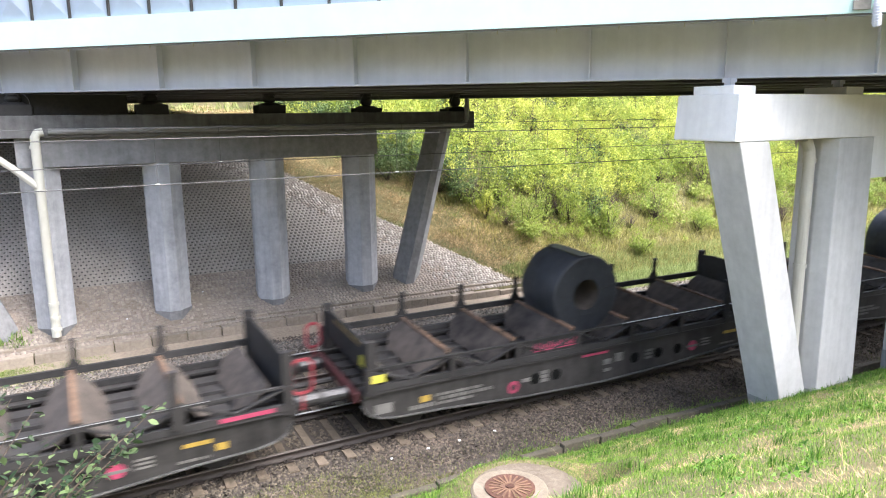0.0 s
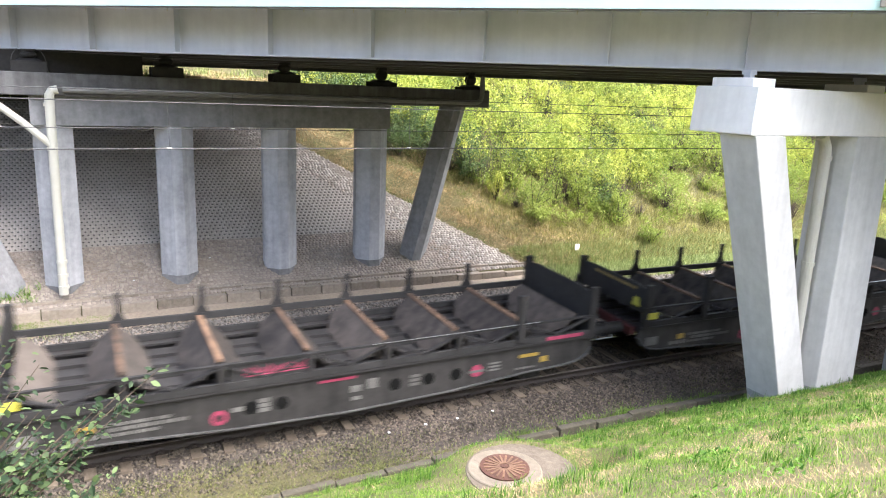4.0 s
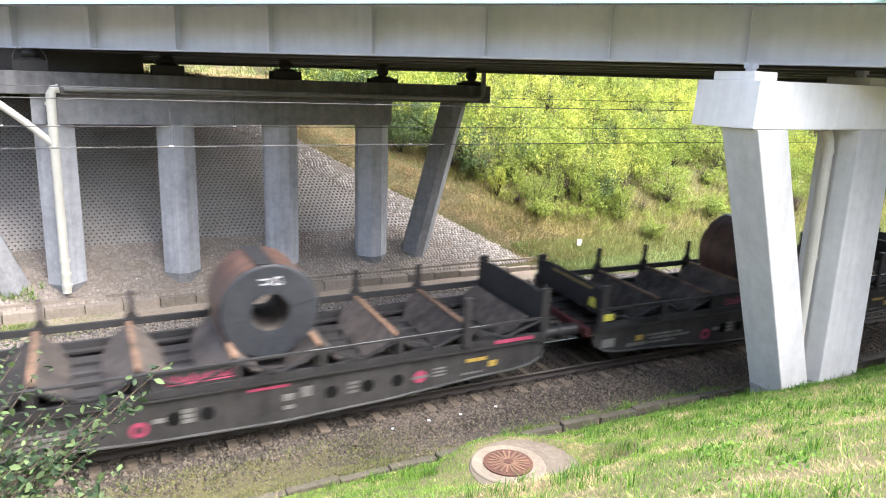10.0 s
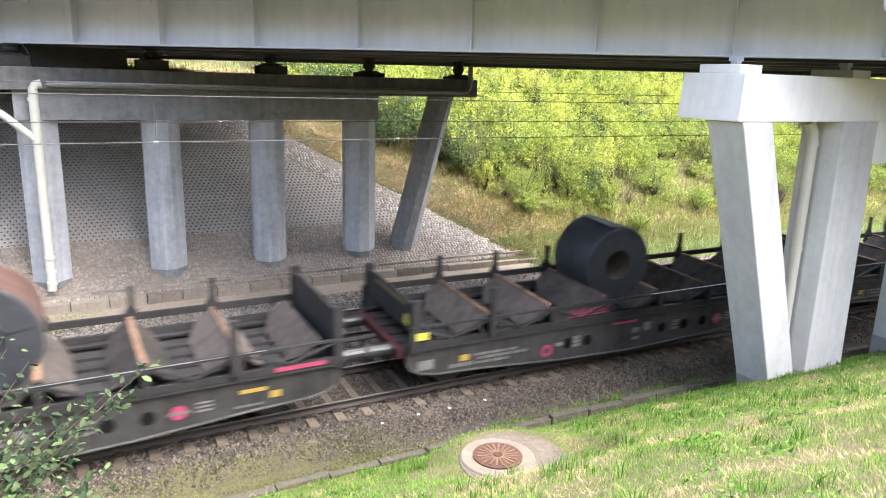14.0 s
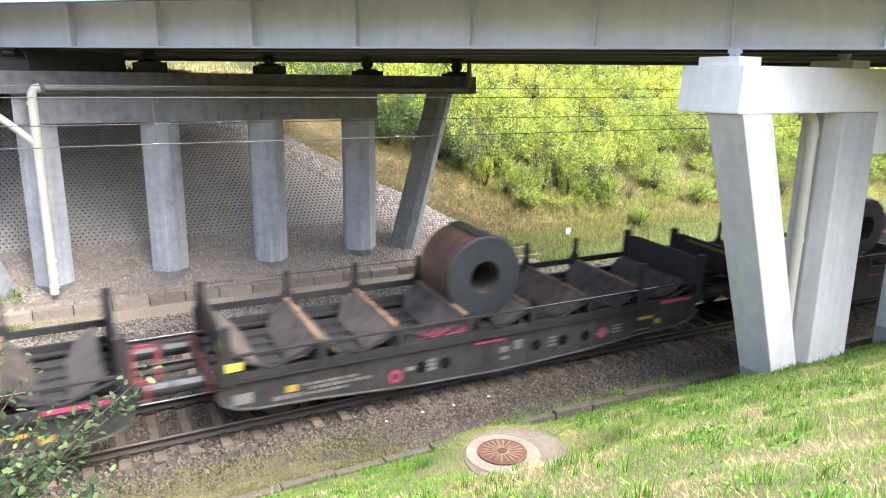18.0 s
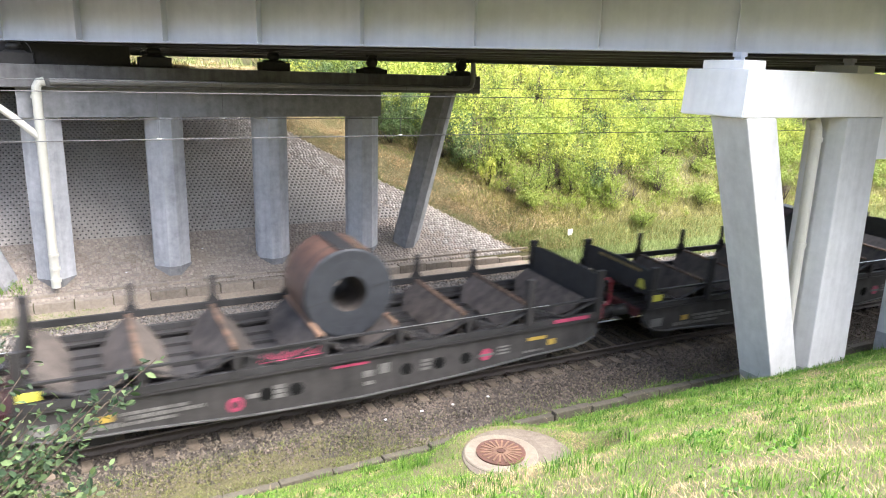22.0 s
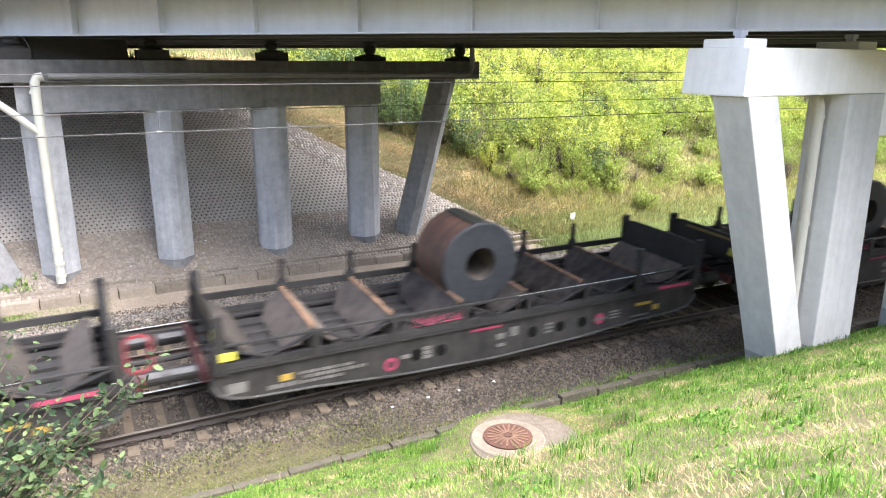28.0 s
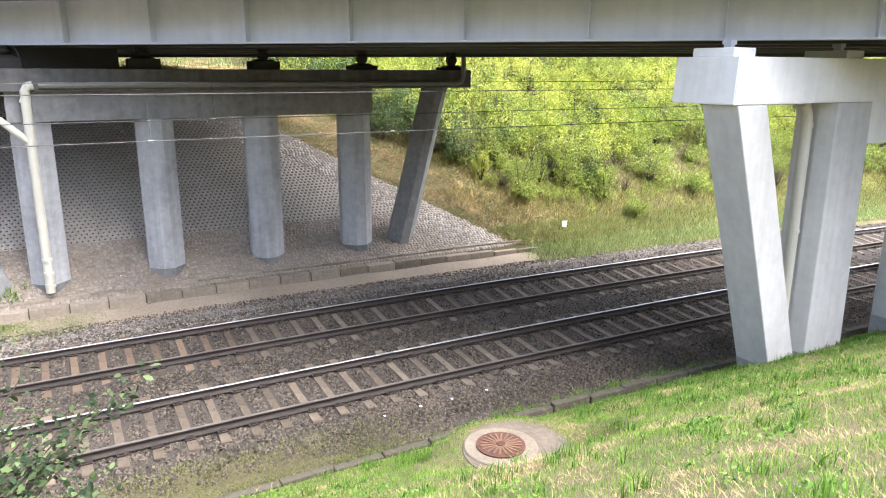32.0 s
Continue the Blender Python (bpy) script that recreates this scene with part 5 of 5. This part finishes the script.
    blades("foot_grass", s[keep], v[keep], 0.22, 0.03, FOOT_GREEN, "fresh pale green grass beside the line", 21, 0.7)
    s, v = tufts(r, 8500, 10, 12, 50, 8.6, 15.0, 0.12)
    x, y = spots(s, v)
    keep = x + y > 26.2
    blades("slope_grass", s[keep], v[keep], 0.26, 0.026, GRASS_MIX, "olive and tan rough grass between the shrubs", 27, 0.8)
    s, v = r.uniform(-25, 70, 60000), r.uniform(12, 40, 60000)
    x, y = spots(s, v)
    keep = (x + y > 27) | (v > 17.4)
    blades("slope_grass", s[keep], v[keep], 0.4, 0.05, GRASS_PALE, "pale rough grass on the slope of the cutting", 22, 0.8)


def leaves(name, P, size, material, label, seed, parent=None, category="scrub", normal=None):
    """Small folded leaves at the points P."""
    r = np.random.default_rng(seed)
    n = len(P)
    a, b = r.uniform(0, math.tau, n), r.normal(0.35, 0.7, n)
    d = np.stack([np.cos(a) * np.cos(b), np.sin(a) * np.cos(b), np.sin(b)], -1)
    u = r.normal(0, 0.55, (n, 3)) + np.array([0, -0.5, 0.9])
    side = np.cross(d, u)
    side /= np.linalg.norm(side, axis=1)[:, None] + 1e-6
    L = size * r.uniform(0.6, 1.4, n)[:, None]
    V = np.stack([P - d * L / 2 + side * L * 0.2, P + d * L / 2, P - d * L * 0.3 - side * L * 0.32], 1).reshape(-1, 3)
    F = np.arange(3 * n).reshape(-1, 3)
    if parent is None:
        return stuff(name, V, F, material, label, category)
    me = mesh_of(name, V, F)
    me.materials.append(material)
    ob = new(name, me)
    ob.parent = parent
    return ob


def crown(r, n, rad, h):
    """Points of a ragged shrub crown: leafy sprays that fan out from the foot into a loose dome."""
    k = max(8, int(rad * 22))
    a = r.uniform(0, math.tau, k)
    out = np.sqrt(r.uniform(0.0, 1.0, k))
    foot = np.stack([np.cos(a) * out, np.sin(a) * out, 0 * a], -1) * rad * 0.28
    rise = h * (1.0 - 0.55 * out ** 2) * r.uniform(0.72, 1.08, k)
    top = np.stack([np.cos(a) * out * rad, np.sin(a) * out * rad, rise], -1) + r.normal(0, 0.06, (k, 3)) * rad
    pick = r.integers(0, k, n)
    f = r.uniform(0.05, 1.0, n) ** 0.6
    P = foot[pick] * (1 - f)[:, None] + top[pick] * f[:, None]
    P[:, 2] += 0.10 * h * np.sin(math.pi * f)
    wide = 0.03 + 0.15 * rad * (1 - f) ** 0.6
    return P + r.normal(0, 1, (n, 3)) * wide[:, None] * np.array([1, 1, 0.8]), top


def build_scrub():
    r = np.random.default_rng(31)
    groups = {"lime": [], "green": [], "dark": [], "olive": []}
    twigs = []
    count = 0
    while count < 2300:
        s, v = r.uniform(8, 74), r.uniform(9.9, 24.5)
        x, y = (float(q[0]) for q in spots(np.array([s]), np.array([v])))
        q = x + y
        low = v < 12.0 + 0.7 * math.sin(s * 0.55)
        if q < 26.6 + 0.6 * math.sin(v * 1.7) or (low and r.random() < 0.4) or (s > 48 and r.random() < 0.5):
            continue
        z = float(land(np.array([s]), np.array([v]))[0])
        big = r.uniform(0.55, 1.05) * (0.62 if low else 1.0)
        rad, h = 1.15 * big, 2.0 * big
        n = int(560 * big * (1.0 if s < 45 else 0.6))
        P, top = crown(r, n, rad, h)
        P += np.array([x, y, z])
        u = r.random()
        edge = math.exp(-((q - 27.1) / 2.1) ** 2)
        drift = float(patch(np.array([s]), np.array([v]), 0.45, 1.7)[0])
        if u < 0.03 + 0.85 * edge * (v < 22 and v > 12.5):
            kind = "dark"
        elif low or u < 0.12 + 0.3 * edge:
            kind = "olive"
        else:
            kind = "green" if r.random() < 0.15 + 0.5 * (drift < 0.42) + 0.25 * (v < 15.5) else "lime"
        bare = r.random() < (0.24 if v < 16 else 0.13)
        if not bare:
            groups[kind].append(P)
        else:
            top = np.concatenate([top + r.normal(0, 0.22, top.shape) for _ in range(5)])
        for t in top[:50 if bare else 3]:
            twigs.append((np.array([x, y, z - 0.05]), np.array([x, y, z]) + t * 0.95))
        count += 1
    leaves("scrub", np.concatenate(groups["lime"]), 0.1, LEAF_LIME, "bright yellow-green spring scrub covering the slope", 32)
    leaves("scrub", np.concatenate(groups["green"]), 0.1, LEAF_GREEN, "mid-green bushes among the scrub on the slope", 33)
    leaves("scrub", np.concatenate(groups["olive"]), 0.095, LEAF_OLIVE, "low olive-green bushes on the lower slope", 35)
    leaves("scrub", np.concatenate(groups["dark"]), 0.105, LEAF_DARK, "dark green bushes at the edge of the scrub", 34)
    V, F = [], []
    for a, b in twigs:
        o = len(V)
        w = 0.014
        V += [a + (w, 0, 0), a + (-w * 0.5, w, 0), a + (-w * 0.5, -w, 0), b]
        F += [(o, o + 1, o + 3), (o + 1, o + 2, o + 3), (o + 2, o, o + 3)]
    stuff("scrub_stems", np.array(V), np.array(F), BARK, "thin brown stems of the scrub", "scrub")
    # low undergrowth down to the verge
    under = []
    for _ in range(420):
        s, v = r.uniform(15, 48), 9.0 + 3.8 * r.random()
        x, y = (float(q[0]) for q in spots(np.array([s]), np.array([v])))
        if x + y < 26.4 + 0.5 * math.sin(v * 2.1) or r.random() > 0.25 + 0.2 * (v - 9.0):
            continue
        h = r.uniform(0.35, 0.85)
        P, top = crown(r, int(260 * h), h * 0.75, h)
        under.append(P + np.array([x, y, float(land(np.array([s]), np.array([v]))[0])]))
    leaves("undergrowth", np.concatenate(under), 0.075, LEAF_GREEN, "low green undergrowth among the grass of the slope", 36)
    # single shrubs that stand out at the lower edge
    green, dark = "feathery green shrub on several bare stems in dry grass", "dark blue-green bush at the edge of the scrub"
    for k, (s, v, h, rad, mat, label) in enumerate((
            (16.24, 10.98, 1.75, 0.75, LEAF_OLIVE, green), (18.5, 10.95, 1.8, 0.8, LEAF_GREEN, "fresh green shrub with several stems"), (14.84, 11.75, 1.5, 0.38, LEAF_LIME, "slender yellow-green shrub on a thin stem"),
            (17.4, 11.3, 1.6, 0.6, LEAF_OLIVE, green), (20.15, 10.3, 1.7, 0.55, LEAF_GREEN, "slim green shrub on two bare stems"), (20.85, 8.95, 1.1, 0.6, LEAF_OLIVE, "low green shrub beside tall grass"),
            (24.83, 9.96, 1.3, 0.85, LEAF_OLIVE, "thin olive shrub beside tall grass"), (13.1, 14.0, 1.9, 1.0, LEAF_DARK, dark), (12.2, 15.8, 2.1, 1.1, LEAF_DARK, "large dark green bush at the edge of the scrub"),
            (28.0, 10.2, 1.6, 0.8, LEAF_LIME, "yellow-green shrub on the lower slope"), (32.0, 10.1, 1.6, 0.9, LEAF_GREEN, "green shrub on the lower slope"), (11.6, 14.4, 1.7, 0.9, LEAF_DARK, dark),
            (12.7, 14.9, 1.9, 1.0, LEAF_DARK, "large dark green bush at the edge of the scrub"), (14.2, 12.75, 1.4, 0.75, LEAF_DARK, dark), (11.5, 16.6, 1.9, 1.0, LEAF_DARK, "large dark green bush at the edge of the scrub"),
            (18.3, 13.4, 1.8, 0.9, LEAF_GREEN, "fresh green shrub with several stems"), (21.8, 12.7, 1.8, 0.9, LEAF_LIME, "bright yellow-green shrub with many shoots"))):
        p = spot(s, v, float(land(np.array([s]), np.array([v]))[0]) - 0.05)
        shrub = empty("shrub", pose(*p), label, "shrub", "shrubs on the far slope")
        P, top = crown(r, int(3400 * rad), rad, h)
        for t in top[:6]:
            part("stem", tube(bmesh.new(), [(0, 0, 0), tuple(t * 0.5 + np.array([0, 0, 0.1])), tuple(t)], [0.028, 0.018, 0.006], 5), BARK, shrub)
        leaves("crown", P, 0.06, mat, "", 40 + k, shrub)


def build_bush():
    """The leafy bush close to the camera."""
    rnd = random.Random(21)
    root = Vector((-1.35, -11.15, float(land(np.array([-1.35]), np.array([-11.15]))[0]) - 0.05))
    bush = empty("bush", Matrix.Translation(root), "leafy green bush with thin twigs on the near bank", "bush")
    leaf = bpy.data.meshes.new("leaf")
    bm = bmesh.new()
    o = [(0, 0, 0), (0.35, 0.27, 0.05), (0.72, 0.22, 0.05), (1.0, 0.0, -0.04), (0.72, -0.22, 0.05), (0.35, -0.27, 0.05), (0.5, 0, 0.0)]
    vs = [bm.verts.new(p) for p in o]
    for i in range(6):
        bm.faces.new((vs[i], vs[(i + 1) % 6], vs[6]))
    bm.to_mesh(leaf)
    bm.free()
    leaf.materials.append(LEAF_NEAR)
    tips = [(-0.21, -10.73, 5.45), (-0.35, -10.68, 5.36), (-0.45, -10.74, 5.33), (-0.32, -10.81, 5.36), (-0.68, -10.38, 5.40), (-0.78, -10.25, 5.47), (-0.56, -10.82, 5.29),
            (-0.71, -10.84, 5.37), (-0.62, -11.03, 5.28), (-0.44, -11.14, 5.22), (-0.52, -11.20, 5.20), (-0.77, -10.68, 5.41), (-0.73, -11.10, 5.28), (-0.85, -10.80, 5.42), (-0.90, -10.95, 5.3),
            (-0.80, -10.90, 5.33), (-0.95, -10.6, 5.5), (-0.66, -10.95, 5.33), (-0.60, -10.70, 5.34), (-0.74, -10.98, 5.24), (-0.83, -11.05, 5.22), (-0.58, -10.90, 5.22), (-0.70, -11.15, 5.18),
            (-0.88, -10.72, 5.36), (-0.79, -10.80, 5.26), (-0.66, -10.82, 5.38), (-0.59, -10.99, 5.34), (-0.76, -10.88, 5.33), (-0.69, -10.91, 5.26), (-0.54, -10.94, 5.21),
            (-0.76, -11.09, 5.30), (-0.70, -11.03, 5.18), (-0.63, -11.04, 5.19), (-0.48, -10.95, 5.07), (-0.77, -10.85, 5.05), (-0.74, -10.62, 5.55)]
    count, rest = 0, []
    for tip in tips:
        t = Vector(tip) - root
        low = Vector((t.x * 0.45, t.y * 0.35, t.z * 0.72 - 0.02))
        pts = [Vector((0, 0, 0)), low * 0.5, low, low.lerp(t, 0.55) + Vector((0, 0, 0.03)), t]
        part("twig", tube(bmesh.new(), pts, [0.009, 0.007, 0.005, 0.0035, 0.0015], 5), BARK, bush)
        far = 0.45 if t.x < 0.7 else 0.30
        for k in range(44):
            f = 1 - far * (k / 32.0) ** 0.9 * rnd.uniform(0.7, 1.3)
            base = low.lerp(t, max(0.0, (f - 0.35) / 0.65))
            size = rnd.uniform(0.022, 0.050)
            m = Matrix.Translation(base + Vector((rnd.gauss(0, 0.032), rnd.gauss(0, 0.032), rnd.gauss(0, 0.024)))) @ Euler((rnd.gauss(0, 0.5), rnd.gauss(0.1, 0.5), rnd.uniform(0, math.tau))).to_matrix().to_4x4() @ Matrix.Diagonal((size, size, size, 1))
            if count < 300 and k % 4 == 0:
                shared("leaf", leaf, m, bush)
                count += 1
            else:
                rest.append(m)
    flat = np.array([tuple(m @ q.co) for m in rest for q in leaf.vertices])
    tri = np.array([tuple(f.vertices) for f in leaf.polygons])
    me = mesh_of("foliage", flat, (tri[None] + len(leaf.vertices) * np.arange(len(rest))[:, None, None]).reshape(-1, 3))
    me.materials.append(LEAF_NEAR)
    ob = tagged(new("foliage", me), kind="stuff")
    ob.parent = bush


MOSSY = leafy("mossy_weed", (0.06, 0.08, 0.02), (0.205, 0.22, 0.07), through=0.2)
MOSSY_GREEN = leafy("green_weed", (0.06, 0.12, 0.014), (0.19, 0.265, 0.046), through=0.2)
SOIL = surface("damp_soil", (0.02, 0.018, 0.016), (0.07, 0.063, 0.054), 0.95, 20, 2, 0.2)
PAVER = surface("lattice_paver", (0.24, 0.215, 0.185), (0.47, 0.43, 0.38), 0.9, 8, 0.7, 0.2)
COBBLE = surface("cobble", (0.165, 0.148, 0.126), (0.40, 0.365, 0.318), 0.9, 10, 0.6, 0.2, island=0.4)
COBBLE_DIRTY = surface("dirty_cobble", (0.155, 0.127, 0.10), (0.43, 0.366, 0.30), 0.9, 10, 0.45, 0.2, island=0.16)
DUST = surface("brown_dust", (0.135, 0.11, 0.086), (0.35, 0.295, 0.235), 0.95, 12, 0.7, 0.25)
FOOT_GREEN = leafy("pale_verge_grass", (0.17, 0.225, 0.075), (0.40, 0.465, 0.20), through=0.25)
COBBLE_PIECE = surface("paving_piece", (0.15, 0.125, 0.102), (0.40, 0.345, 0.288), 0.9, 10, 0.6, 0.2, each=0.14)
build_stones()
build_paving()
build_grass()
build_scrub()
build_bush()


# --- small things ---
def build_manhole():
    lid = empty("manhole", pose(4.8, -6.04, 1.27), "round concrete manhole with a rusty ribbed iron lid in the grass", "manhole")
    part("slab", tube(bmesh.new(), [(0.20, -0.17, -0.9), (0.20, -0.17, -0.03), (0.20, -0.17, 0.0)], [0.84, 0.84, 0.82], 40), SLAB, lid)
    part("ring", tube(bmesh.new(), [(0.0, 0.0, -0.02), (0.0, 0.0, 0.01), (0.0, 0.0, 0.022)], [0.56, 0.55, 0.53], 40), RING, lid, "pale concrete ring")
    bm = tube(bmesh.new(), [(0.0, 0.0, 0.0), (0.0, 0.0, 0.043)], 0.365, 40)
    cover = part("lid", bm, IRON, lid, "rusty iron lid")
    for k in range(20):
        a = k * math.tau / 20
        m = pose(0.0, 0.0, 0.043, 0, 0, math.degrees(a))
        part("rib", block(0.07, 0.31, -0.014, 0.014, 0, 0.012, 0, m), DUSTED, cover)
    part("hub", tube(bmesh.new(), [(0.0, 0.0, 0.043), (0.0, 0.0, 0.057)], 0.055, 16), IRON, cover)


def build_marker():
    p = spot(17.04, 8.82, 0)
    z = float(land(np.array([17.04]), np.array([8.82]))[0])
    post = empty("marker_post", pose(p.x, p.y, z), "small white marker plate on a short post in dry grass", "marker")
    part("post", block(-0.03, 0.03, -0.03, 0.03, -0.2, 0.3), CONCRETE_OLD, post)
    part("plate", block(-0.12, 0.12, -0.05, -0.03, 0.06, 0.32, 0.006), SIGN, post)


def build_litter():
    rnd = random.Random(8)
    me = bpy.data.meshes.new("pale_stone")
    bm = bmesh.new()
    bmesh.ops.create_icosphere(bm, subdivisions=1, radius=0.06)
    for q in bm.verts:
        q.co *= rnd.uniform(0.7, 1.2)
    bm.to_mesh(me)
    bm.free()
    me.materials.append(SIGN)
    for s, v in ((5.75, -1.62), (6.5, -1.62), (4.9, -1.66), (7.4, -1.6), (3.2, 9.6), (5.05, 9.05), (0.9, 8.95), (8.0, 9.35)):
        z = float(bed_top(np.array([s]), np.array([v]))[0]) if v < 6 else float(land(np.array([s]), np.array([v]))[0]) + 0.05
        ob = new("pale_stone", me)
        k = 0.65 if v < 6 else 0.5
        ob.matrix_basis = on_line(s, v, z + 0.02) @ Matrix.Diagonal((k, k, k * 0.7, 1))
        tagged(ob, "small white stone lying on the ballast" if v < 6 else "scrap of white litter on the paving stones", "stone" if v < 6 else "litter", "loose white scraps")


build_manhole()
build_marker()
build_litter()


def motions():
    for n, w in WAGONS.items():
        walk(w, ride(n, MID, 0.0))
    for n, c in COILS.items():
        walk(c, ride(n, 5.81, 2.26))


motions()
